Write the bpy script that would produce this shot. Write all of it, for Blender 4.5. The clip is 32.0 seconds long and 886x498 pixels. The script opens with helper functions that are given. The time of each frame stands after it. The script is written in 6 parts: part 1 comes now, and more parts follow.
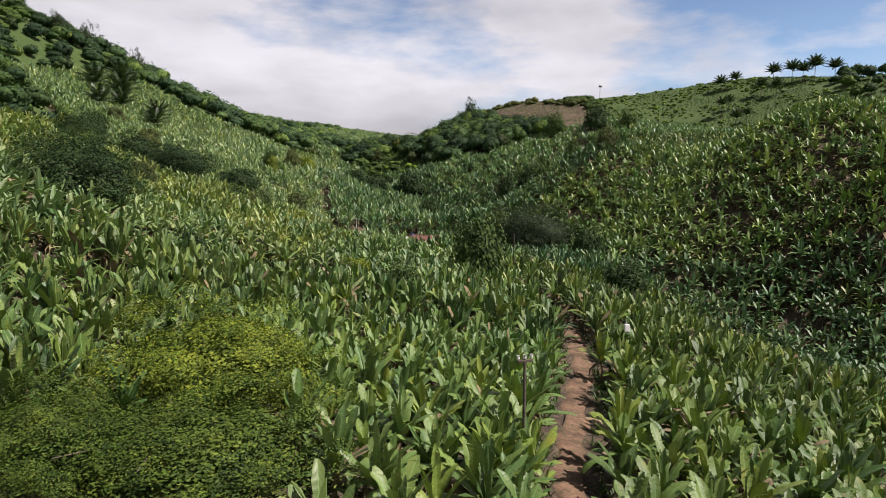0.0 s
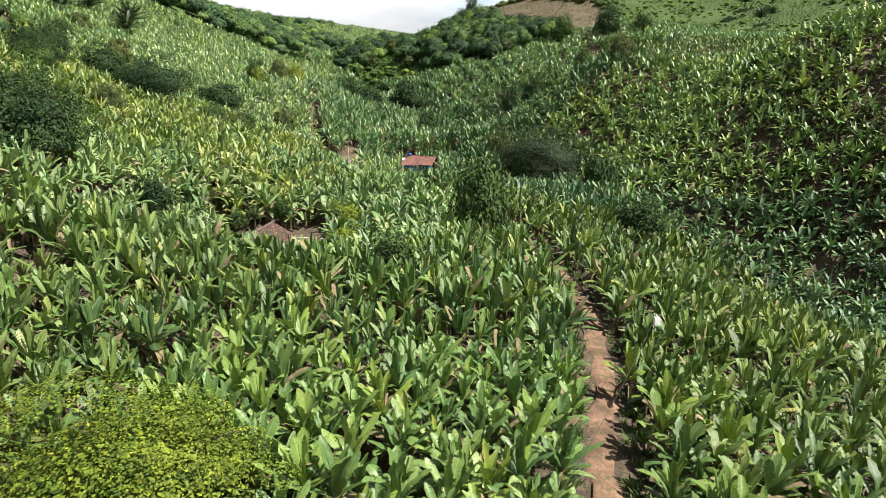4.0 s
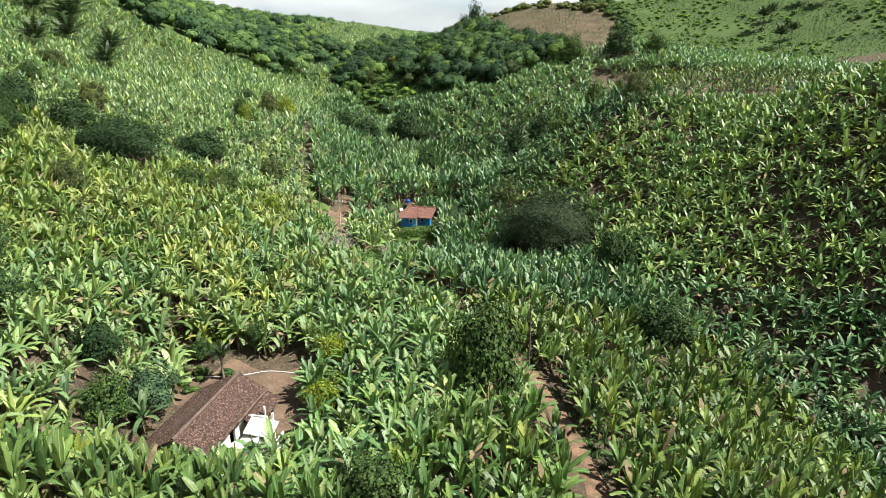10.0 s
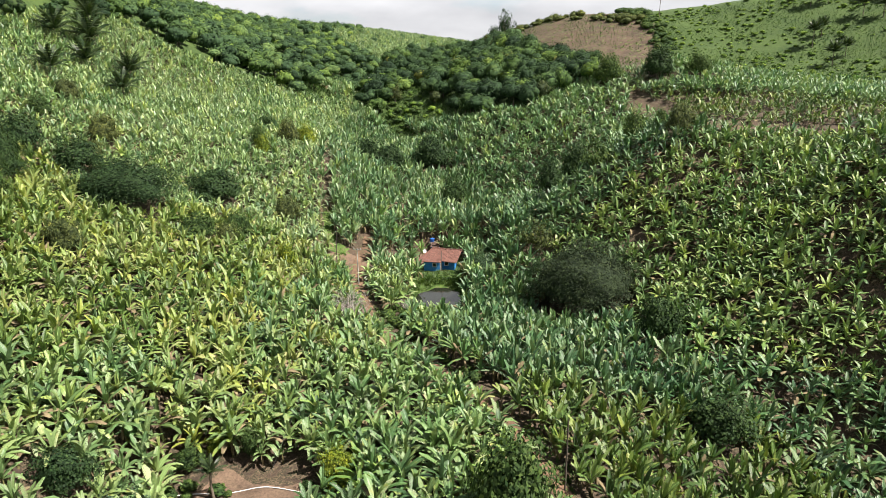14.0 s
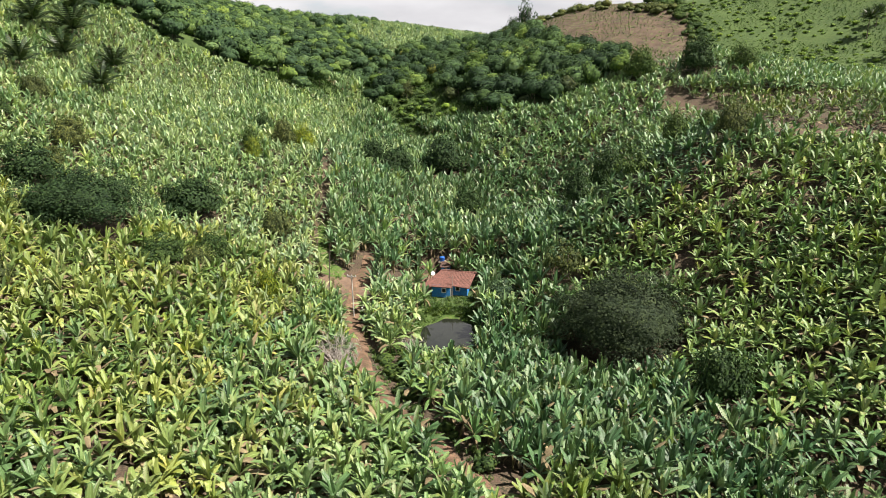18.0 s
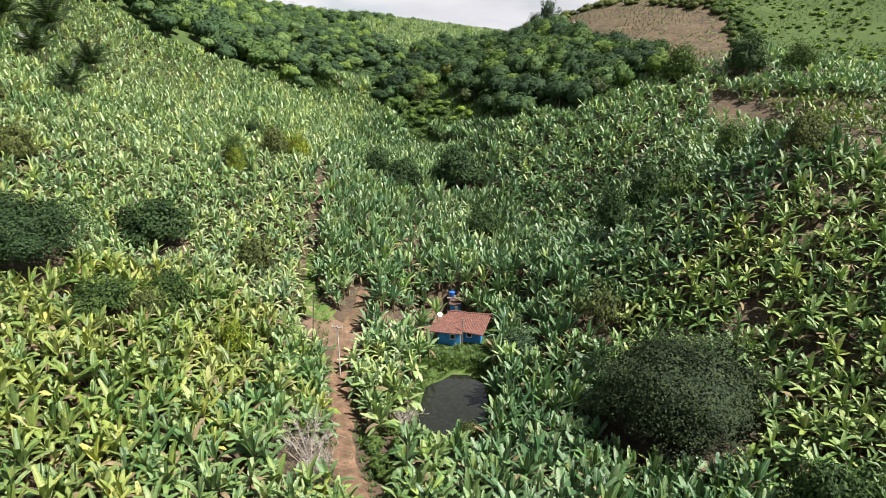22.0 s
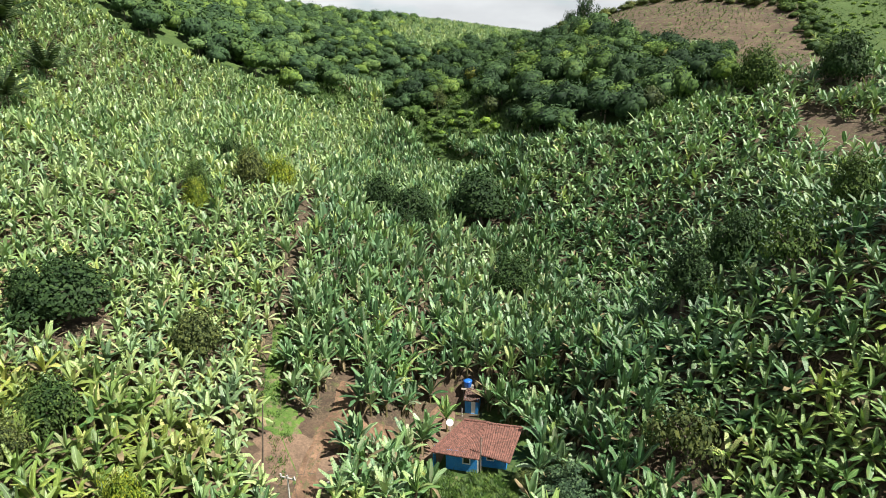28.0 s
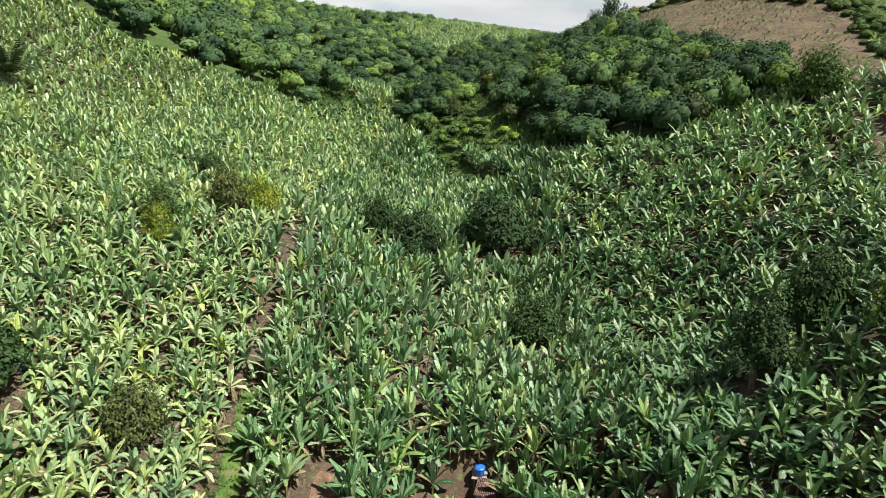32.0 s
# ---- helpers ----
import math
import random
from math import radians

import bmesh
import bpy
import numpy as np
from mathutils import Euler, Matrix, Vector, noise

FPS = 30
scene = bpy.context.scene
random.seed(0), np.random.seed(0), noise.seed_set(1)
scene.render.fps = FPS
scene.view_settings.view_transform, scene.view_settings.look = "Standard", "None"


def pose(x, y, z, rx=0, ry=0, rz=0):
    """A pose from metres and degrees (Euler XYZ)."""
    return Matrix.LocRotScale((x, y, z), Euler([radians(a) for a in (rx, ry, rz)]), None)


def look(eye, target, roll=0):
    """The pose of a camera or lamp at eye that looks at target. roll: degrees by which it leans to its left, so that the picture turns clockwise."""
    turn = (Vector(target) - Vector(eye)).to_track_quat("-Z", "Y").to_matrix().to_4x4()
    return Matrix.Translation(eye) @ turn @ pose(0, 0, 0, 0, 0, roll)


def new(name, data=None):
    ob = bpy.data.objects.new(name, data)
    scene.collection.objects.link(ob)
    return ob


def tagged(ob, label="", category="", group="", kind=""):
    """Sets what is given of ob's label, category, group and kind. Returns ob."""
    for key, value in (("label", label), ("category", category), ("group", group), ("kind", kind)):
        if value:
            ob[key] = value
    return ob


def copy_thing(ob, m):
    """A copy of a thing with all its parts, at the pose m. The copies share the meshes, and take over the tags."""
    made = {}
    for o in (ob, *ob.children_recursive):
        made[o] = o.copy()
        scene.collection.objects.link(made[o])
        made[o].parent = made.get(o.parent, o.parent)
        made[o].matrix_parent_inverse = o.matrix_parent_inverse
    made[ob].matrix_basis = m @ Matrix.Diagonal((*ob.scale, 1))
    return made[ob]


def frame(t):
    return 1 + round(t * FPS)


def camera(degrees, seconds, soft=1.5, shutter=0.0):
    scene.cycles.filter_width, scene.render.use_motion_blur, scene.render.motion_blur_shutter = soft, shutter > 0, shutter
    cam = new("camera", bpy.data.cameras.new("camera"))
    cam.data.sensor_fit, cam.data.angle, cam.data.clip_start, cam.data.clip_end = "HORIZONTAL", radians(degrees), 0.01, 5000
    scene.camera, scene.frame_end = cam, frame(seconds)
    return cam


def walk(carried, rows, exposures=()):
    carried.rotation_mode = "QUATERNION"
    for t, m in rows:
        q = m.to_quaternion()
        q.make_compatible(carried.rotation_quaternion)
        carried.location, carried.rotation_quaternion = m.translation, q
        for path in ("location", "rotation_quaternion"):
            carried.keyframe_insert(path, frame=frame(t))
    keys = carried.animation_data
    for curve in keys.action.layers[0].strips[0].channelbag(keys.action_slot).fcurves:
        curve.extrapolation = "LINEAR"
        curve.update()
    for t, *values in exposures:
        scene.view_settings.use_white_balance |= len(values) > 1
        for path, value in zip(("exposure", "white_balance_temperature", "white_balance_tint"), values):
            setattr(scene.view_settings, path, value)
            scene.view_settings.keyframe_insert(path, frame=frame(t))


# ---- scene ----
cam = camera(69.8, 32.0, soft=0.6)
METRES, EYE, TILT, LEAN, TURN = 130.0, 22.0, -6.6, 0.0, 0.0
ROWS = [
    (0.0, 0.0, 0.0, 0.0, 0.0, 0.0, 0.0),
    (0.5, 0.0002, 0.0086, 0.0051, -0.0, -1.49, 0.02),
    (1.0, 0.0003, 0.0175, 0.0101, 0.01, -2.89, 0.05),
    (1.5, 0.0005, 0.0266, 0.015, 0.01, -4.26, 0.07),
    (2.0, 0.0007, 0.0358, 0.0199, 0.01, -5.53, 0.1),
    (2.5, 0.0009, 0.0453, 0.0249, 0.01, -6.58, 0.12),
    (3.0, 0.0011, 0.0548, 0.0299, 0.01, -7.42, 0.13),
    (3.5, 0.0014, 0.0641, 0.0362, 0.0, -8.25, 0.14),
    (5.5, 0.004, 0.0994, 0.0712, 0.08, -10.48, 0.31),
    (6.0, 0.0046, 0.1086, 0.0803, 0.09, -10.44, 0.34),
    (6.5, 0.0051, 0.1176, 0.0895, 0.1, -10.41, 0.36),
    (7.0, 0.0056, 0.1262, 0.0984, 0.1, -10.39, 0.39),
    (7.5, 0.0059, 0.1351, 0.1075, 0.11, -10.37, 0.39),
    (8.0, 0.0064, 0.1439, 0.1168, 0.14, -10.36, 0.4),
    (8.5, 0.0069, 0.1525, 0.1261, 0.15, -10.37, 0.42),
    (9.0, 0.0073, 0.1613, 0.1353, 0.18, -10.37, 0.41),
    (9.5, 0.008, 0.1702, 0.1443, 0.24, -10.34, 0.43),
    (10.0, 0.0085, 0.1789, 0.1534, 0.36, -10.31, 0.42),
    (10.5, 0.009, 0.1874, 0.1628, 0.61, -10.31, 0.43),
    (11.0, 0.0093, 0.1962, 0.1719, 1.02, -10.27, 0.4),
    (11.5, 0.0097, 0.2047, 0.1813, 1.55, -10.27, 0.37),
    (12.0, 0.0096, 0.2145, 0.1905, 2.03, -10.25, 0.35),
    (12.5, 0.0103, 0.2248, 0.2004, 2.46, -10.26, 0.35),
    (13.0, 0.0106, 0.2364, 0.2075, 2.74, -10.26, 0.33),
    (13.5, 0.0106, 0.2496, 0.2105, 2.85, -10.27, 0.32),
    (14.0, 0.0113, 0.2642, 0.2122, 2.92, -10.28, 0.35),
    (14.5, 0.0114, 0.2802, 0.2134, 2.94, -10.27, 0.38),
    (16.5, 0.0121, 0.35, 0.2207, 3.41, -10.33, 0.37),
    (17.0, 0.012, 0.369, 0.2226, 3.69, -10.35, 0.36),
    (17.5, 0.0122, 0.3877, 0.2244, 4.09, -10.42, 0.36),
    (18.0, 0.0121, 0.4067, 0.2264, 4.47, -10.78, 0.3),
    (18.5, 0.0117, 0.4258, 0.2284, 4.79, -11.02, 0.24),
    (19.0, 0.0111, 0.4446, 0.2306, 5.09, -11.02, 0.19),
    (19.5, 0.0105, 0.4637, 0.2325, 5.32, -11.01, 0.13),
    (20.0, 0.0104, 0.4827, 0.2348, 5.51, -11.0, 0.1),
    (20.5, 0.0098, 0.5022, 0.2371, 5.62, -10.99, 0.06),
    (21.0, 0.0092, 0.5216, 0.2394, 5.73, -10.99, 0.03),
    (21.5, 0.0087, 0.5409, 0.2416, 5.87, -10.97, -0.01),
    (22.0, 0.0081, 0.5604, 0.2441, 6.04, -10.97, -0.05),
    (22.5, 0.0072, 0.5799, 0.2465, 6.23, -10.97, -0.08),
    (23.0, 0.0066, 0.5986, 0.2487, 6.43, -10.94, -0.1),
    (23.5, 0.0054, 0.6183, 0.2511, 6.58, -10.94, -0.14),
    (24.0, 0.0044, 0.6376, 0.2536, 6.75, -10.93, -0.2),
    (24.5, 0.0031, 0.6569, 0.2559, 6.93, -10.94, -0.23),
    (25.0, 0.002, 0.676, 0.2581, 7.14, -10.92, -0.24),
    (25.5, 0.0008, 0.6947, 0.26, 7.36, -10.9, -0.3),
    (27.5, -0.0046, 0.7666, 0.2695, 8.15, -10.9, -0.39),
    (28.0, -0.006, 0.7842, 0.2715, 8.37, -10.87, -0.41),
    (28.5, -0.0076, 0.8015, 0.2737, 8.6, -10.87, -0.45),
    (29.0, -0.0092, 0.819, 0.2755, 8.85, -10.82, -0.46),
    (29.5, -0.0107, 0.8359, 0.2777, 9.08, -10.83, -0.5),
    (30.0, -0.0123, 0.8525, 0.2794, 9.29, -10.79, -0.53),
    (30.5, -0.0139, 0.8688, 0.2813, 9.47, -10.8, -0.56),
    (31.0, -0.0154, 0.8844, 0.283, 9.63, -10.78, -0.57),
    (31.5, -0.017, 0.8992, 0.2847, 9.75, -10.77, -0.59),
    (32.0, -0.0184, 0.9133, 0.2862, 9.89, -10.72, -0.62),
]
walk(cam, [(t, pose(0, 0, EYE, TILT, LEAN, TURN) @ pose(METRES * x, METRES * y, METRES * z, 90 + pitch, roll, yaw)) for t, x, y, z, yaw, pitch, roll in ROWS], exposures=((0.0, 0.4, 6600, 19), (3.0, 0.98, 6700, 15), (6.0, 1.2, 6300, 4), (10.0, 1.12, 6450, 5), (14.0, 1.07, 6650, 12), (18.0, 1.06, 6750, 14), (24.0, 1.1, 6500, 12), (28.0, 1.06, 6550, 8), (32.0, 0.98, 6550, 8)))

# ---- light ----
SUN_AZ, SUN_EL = 106.0, 56.0          # degrees: azimuth from +y towards +x, height
world = bpy.data.worlds.new("sky")
scene.world = world
world.use_nodes = True
wn, wl = world.node_tree.nodes, world.node_tree.links
wn.clear()
w_out, w_bg = wn.new("ShaderNodeOutputWorld"), wn.new("ShaderNodeBackground")
w_sky = wn.new("ShaderNodeTexSky")
w_sky.sky_type, w_sky.sun_disc = "NISHITA", False
w_sky.sun_elevation, w_sky.sun_rotation = radians(SUN_EL), radians(SUN_AZ)
w_co, w_map, w_noise = wn.new("ShaderNodeTexCoord"), wn.new("ShaderNodeMapping"), wn.new("ShaderNodeTexNoise")
w_map.inputs["Scale"].default_value = (1.6, 1.6, 5.0)
w_map.inputs["Location"].default_value = (0.35, 0.1, 0.2)
w_noise.inputs["Scale"].default_value, w_noise.inputs["Detail"].default_value = 1.7, 9.0
w_noise.inputs["Roughness"].default_value = 0.55
w_ramp, w_mix = wn.new("ShaderNodeValToRGB"), wn.new("ShaderNodeMixRGB")
w_ramp.color_ramp.elements[0].position, w_ramp.color_ramp.elements[1].position = 0.3, 0.45
w_noise2, w_cloud = wn.new("ShaderNodeTexNoise"), wn.new("ShaderNodeValToRGB")
w_noise2.inputs["Scale"].default_value, w_noise2.inputs["Detail"].default_value = 3.0, 8.0
w_cloud.color_ramp.elements[0].color, w_cloud.color_ramp.elements[1].color = (14.5, 14.8, 15.2, 1), (19.0, 19.2, 19.4, 1)
w_cloud.color_ramp.elements[0].position, w_cloud.color_ramp.elements[1].position = 0.35, 0.62
wl.new(w_co.outputs["Generated"], w_map.inputs["Vector"])
wl.new(w_map.outputs["Vector"], w_noise.inputs["Vector"])
wl.new(w_map.outputs["Vector"], w_noise2.inputs["Vector"])
w_clear, w_gap, w_less = wn.new("ShaderNodeVectorMath"), wn.new("ShaderNodeMapRange"), wn.new("ShaderNodeMath")
w_clear.operation, w_less.operation = "DOT_PRODUCT", "SUBTRACT"
w_clear.inputs[1].default_value = (0.508, 0.829, 0.233)     # the clouds break up towards this side
w_gap.inputs["From Min"].default_value, w_gap.inputs["From Max"].default_value, w_gap.inputs["To Max"].default_value = 0.95, 1.0, 0.3
wl.new(w_co.outputs["Generated"], w_clear.inputs[0])
wl.new(w_clear.outputs["Value"], w_gap.inputs["Value"])
wl.new(w_noise.outputs["Fac"], w_less.inputs[0])
wl.new(w_gap.outputs["Result"], w_less.inputs[1])
wl.new(w_less.outputs[0], w_ramp.inputs["Fac"])
wl.new(w_noise2.outputs["Fac"], w_cloud.inputs["Fac"])
wl.new(w_ramp.outputs["Color"], w_mix.inputs["Fac"])
w_gain = wn.new("ShaderNodeMixRGB")
w_gain.blend_type, w_gain.inputs["Fac"].default_value = "MULTIPLY", 1.0
w_gain.inputs["Color2"].default_value = (2.4, 2.72, 2.95, 1)
wl.new(w_sky.outputs["Color"], w_gain.inputs["Color1"])
wl.new(w_gain.outputs["Color"], w_mix.inputs["Color1"])
wl.new(w_cloud.outputs["Color"], w_mix.inputs["Color2"])
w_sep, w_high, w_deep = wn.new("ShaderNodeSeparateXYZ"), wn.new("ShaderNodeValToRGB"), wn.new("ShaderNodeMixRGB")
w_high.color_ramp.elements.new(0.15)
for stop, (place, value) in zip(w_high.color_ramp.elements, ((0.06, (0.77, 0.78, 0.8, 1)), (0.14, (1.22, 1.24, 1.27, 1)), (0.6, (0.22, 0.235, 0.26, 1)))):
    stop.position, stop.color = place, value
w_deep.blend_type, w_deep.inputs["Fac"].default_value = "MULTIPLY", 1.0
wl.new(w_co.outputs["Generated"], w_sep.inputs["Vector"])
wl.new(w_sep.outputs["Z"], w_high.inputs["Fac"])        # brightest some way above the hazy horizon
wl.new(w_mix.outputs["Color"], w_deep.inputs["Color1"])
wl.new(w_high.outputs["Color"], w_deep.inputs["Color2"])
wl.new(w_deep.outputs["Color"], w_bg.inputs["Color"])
wl.new(w_bg.outputs["Background"], w_out.inputs["Surface"])
w_bg.inputs["Strength"].default_value = 0.029

sun = new("sun", bpy.data.lights.new("sun", "SUN"))
sun.data.energy, sun.data.angle, sun.data.color = 5.0, radians(0.6), (1.0, 0.95, 0.86)
az, el = radians(SUN_AZ), radians(SUN_EL)
sun.matrix_world = look((math.sin(az) * math.cos(el) * 300, math.cos(az) * math.cos(el) * 300, math.sin(el) * 300), (0, 0, 0))


# ---- materials ----
def material(name):
    m = bpy.data.materials.new(name)
    m.use_nodes = True
    nt = m.node_tree
    bsdf = nt.nodes["Principled BSDF"]
    return m, nt.nodes, nt.links, bsdf


def ramp(nodes, *stops):
    r = nodes.new("ShaderNodeValToRGB")
    el_ = r.color_ramp.elements
    while len(el_) < len(stops):
        el_.new(0.5)
    for e, (p, c) in zip(el_, stops):
        e.position, e.color = p, (*c, 1)
    return r


def noise_fac(nodes, links, scale, detail=4.0, rough=0.55, coord="pos"):
    n = nodes.new("ShaderNodeTexNoise")
    n.inputs["Scale"].default_value, n.inputs["Detail"].default_value, n.inputs["Roughness"].default_value = scale, detail, rough
    if coord == "pos":
        g = nodes.new("ShaderNodeNewGeometry")
        links.new(g.outputs["Position"], n.inputs["Vector"])
    else:
        c = nodes.new("ShaderNodeTexCoord")
        links.new(c.outputs["Object"], n.inputs["Vector"])
    return n.outputs["Fac"]


def mixed(nodes, links, fac, a, b, kind="MIX"):
    m = nodes.new("ShaderNodeMixRGB")
    m.blend_type = kind
    for sock, v in ((m.inputs["Fac"], fac), (m.inputs["Color1"], a), (m.inputs["Color2"], b)):
        if isinstance(v, (int, float)):
            sock.default_value = v
        elif isinstance(v, tuple):
            sock.default_value = (*v, 1)
        else:
            links.new(v, sock)
    return m.outputs["Color"]


def bump(nodes, links, bsdf, height, strength, distance):
    b = nodes.new("ShaderNodeBump")
    b.inputs["Strength"].default_value, b.inputs["Distance"].default_value = strength, distance
    links.new(height, b.inputs["Height"])
    links.new(b.outputs["Normal"], bsdf.inputs["Normal"])


def stretch(nodes, links, fac, lo, hi):
    r = ramp(nodes, (lo, (0, 0, 0)), (hi, (1, 1, 1)))
    links.new(fac, r.inputs["Fac"])
    return r.outputs["Color"]


def rough_material(name, dark, light, scale, fine, rough=0.85, bumpy=0.4, third=None):
    """A matt surface with patches at one scale and grain at another."""
    m, n, l, b = material(name)
    big = stretch(n, l, noise_fac(n, l, scale), 0.35, 0.68)
    col = mixed(n, l, big, dark, light)
    if third:
        col = mixed(n, l, stretch(n, l, noise_fac(n, l, scale * 2.7), 0.52, 0.66), col, third)
    small = noise_fac(n, l, fine, 6.0, 0.65)
    col = mixed(n, l, 0.45, col, stretch(n, l, small, 0.25, 0.75), "OVERLAY")
    l.new(col, b.inputs["Base Color"])
    b.inputs["Roughness"].default_value = rough
    bump(n, l, b, small, bumpy, 0.5 / fine)
    return m


def foliage_material(name, dark, light, tip, patch=0.05, gloss=0.45, thin=0.25, ribbed=False, warm=0.35, grain=1.6):
    """Leaves: each its own shade, patches over the field, light through the blade."""
    m, n, l, b = material(name)
    g = n.new("ShaderNodeNewGeometry")
    pale = tuple(0.65 * c + 0.35 * 0.24 for c in tip) if ribbed else tip
    shade = ramp(n, (0.0, dark), (0.3, tuple((p + q) / 2 for p, q in zip(dark, light))), (0.62, light), (0.86, tuple((p + q) / 2 for p, q in zip(tip, light))), (1.0, pale))
    l.new(g.outputs["Random Per Island"], shade.inputs["Fac"])
    col = shade.outputs["Color"]
    field = stretch(n, l, noise_fac(n, l, patch, 3.0), 0.42, 0.62)
    scale_ = n.new("ShaderNodeMath")
    scale_.operation = "MULTIPLY"
    scale_.inputs[1].default_value = warm
    l.new(field, scale_.inputs[0])
    col = mixed(n, l, scale_.outputs[0], col, tip)
    if not ribbed:                                      # each tree its own shade
        own = n.new("ShaderNodeUVMap")
        osep = n.new("ShaderNodeSeparateXYZ")
        l.new(own.outputs["UV"], osep.inputs["Vector"])
        tint = ramp(n, (0.0, (0.5, 0.58, 0.7)), (0.4, (0.85, 0.88, 0.9)), (0.7, (1.25, 1.18, 0.95)), (0.93, (2.0, 1.7, 0.9)), (1.0, (1.7, 1.5, 1.6)))
        l.new(osep.outputs["X"], tint.inputs["Fac"])
        col = mixed(n, l, 1.0, col, tint.outputs["Color"], "MULTIPLY")
    if ribbed:
        uv = n.new("ShaderNodeUVMap")
        sep = n.new("ShaderNodeSeparateXYZ")
        l.new(uv.outputs["UV"], sep.inputs["Vector"])
        near_mid = n.new("ShaderNodeMath")
        near_mid.operation = "COMPARE"
        near_mid.inputs[1].default_value, near_mid.inputs[2].default_value = 0.5, 0.045
        l.new(sep.outputs["X"], near_mid.inputs[0])
        col = mixed(n, l, near_mid.outputs[0], col, tuple(min(1, 1.35 * c + 0.05) for c in light))
        vein = n.new("ShaderNodeTexWave")
        vein.bands_direction = "Y"
        vein.inputs["Scale"].default_value, vein.inputs["Distortion"].default_value = 9.0, 1.5
        l.new(uv.outputs["UV"], vein.inputs["Vector"])
        bump(n, l, b, vein.outputs["Fac"], 0.25, 0.02)
        # darker stripes paint the shaded gaps of a torn blade into its colour
        slit = n.new("ShaderNodeTexWave")
        slit.bands_direction = "Y"
        slit.inputs["Scale"].default_value, slit.inputs["Distortion"].default_value, slit.inputs["Detail"].default_value = 5.5, 4.0, 3.0
        l.new(uv.outputs["UV"], slit.inputs["Vector"])
        slit_shade = stretch(n, l, slit.outputs["Fac"], 0.1, 0.55)
        col = mixed(n, l, slit_shade, mixed(n, l, 1.0, col, (0.72, 0.74, 0.68), "MULTIPLY"), col)
        old = n.new("ShaderNodeMath")                   # single plants turning yellow
        old.operation = "MULTIPLY"
        old.inputs[1].default_value = 0.45 * warm
        l.new(stretch(n, l, noise_fac(n, l, 0.33, 2.0), 0.52, 0.66), old.inputs[0])
        col = mixed(n, l, old.outputs[0], col, (0.36, 0.27, 0.075))
        edge = stretch(n, l, noise_fac(n, l, 1.3, 3.0), 0.6, 0.72)
        col = mixed(n, l, edge, col, mixed(n, l, 0.5, col, (0.28, 0.25, 0.06)))
    if ribbed:                                          # each plant its own shade
        whole = n.new("ShaderNodeUVMap")
        whole.uv_map = "Plant"
        wsep = n.new("ShaderNodeSeparateXYZ")
        l.new(whole.outputs["UV"], wsep.inputs["Vector"])
        vigour = ramp(n, (0.0, (0.45, 0.56, 0.58)), (0.3, (0.8, 0.88, 0.86)), (0.65, (1.08, 1.06, 1.0)), (0.88, (1.22, 1.16, 1.0)), (1.0, (1.38, 1.22, 0.75)))
        l.new(wsep.outputs["X"], vigour.inputs["Fac"])
        col = mixed(n, l, 1.0, col, vigour.outputs["Color"], "MULTIPLY")
    else:                                               # sprays of leaves, lighter and darker
        spray = ramp(n, (0.36, (0.45, 0.5, 0.55)), (0.5, (0.95, 0.97, 1.0)), (0.66, (1.55, 1.45, 1.25)))
        l.new(noise_fac(n, l, grain, 3.0, 0.6), spray.inputs["Fac"])
        col = mixed(n, l, 1.0, col, spray.outputs["Color"], "MULTIPLY")
    l.new(col, b.inputs["Base Color"])
    b.inputs["Roughness"].default_value = gloss
    b.inputs["Specular IOR Level"].default_value = 0.55 if ribbed else 0.25
    slits = None
    if ribbed:
        comb = n.new("ShaderNodeTexWave")
        comb.bands_direction = "Y"
        comb.inputs["Scale"].default_value, comb.inputs["Distortion"].default_value, comb.inputs["Detail"].default_value = 1.3, 9.0, 3.0
        l.new(uv.outputs["UV"], comb.inputs["Vector"])
        out_ = n.new("ShaderNodeMath")                  # distance from the midrib
        out_.operation = "SUBTRACT"
        out_.inputs[1].default_value = 0.5
        l.new(sep.outputs["X"], out_.inputs[0])
        away = n.new("ShaderNodeMath")
        away.operation = "ABSOLUTE"
        l.new(out_.outputs[0], away.inputs[0])
        wear = n.new("ShaderNodeMath")                  # how far this leaf is torn
        wear.operation = "MULTIPLY_ADD"
        wear.inputs[1].default_value, wear.inputs[2].default_value = 0.5, -0.24
        l.new(g.outputs["Random Per Island"], wear.inputs[0])
        cut = n.new("ShaderNodeMath")
        cut.operation = "MULTIPLY"
        l.new(away.outputs[0], cut.inputs[0])
        l.new(wear.outputs[0], cut.inputs[1])
        lim = n.new("ShaderNodeMath")
        lim.operation = "MULTIPLY"
        lim.inputs[1].default_value = 1.3
        l.new(cut.outputs[0], lim.inputs[0])
        slit_ = n.new("ShaderNodeMath")
        slit_.operation = "LESS_THAN"
        l.new(comb.outputs["Fac"], slit_.inputs[0])
        l.new(lim.outputs[0], slit_.inputs[1])
        slits = slit_.outputs[0]
    tr = n.new("ShaderNodeBsdfTranslucent")
    l.new(mixed(n, l, 1.0, col, (1.0, 1.05, 0.45), "MULTIPLY"), tr.inputs["Color"])
    mx = n.new("ShaderNodeMixShader")
    mx.inputs["Fac"].default_value = thin
    l.new(b.outputs["BSDF"], mx.inputs[1])
    l.new(tr.outputs["BSDF"], mx.inputs[2])
    last = mx.outputs["Shader"]
    if slits is not None:
        gap, mg = n.new("ShaderNodeBsdfTransparent"), n.new("ShaderNodeMixShader")
        l.new(slits, mg.inputs["Fac"])
        l.new(last, mg.inputs[1])
        l.new(gap.outputs["BSDF"], mg.inputs[2])
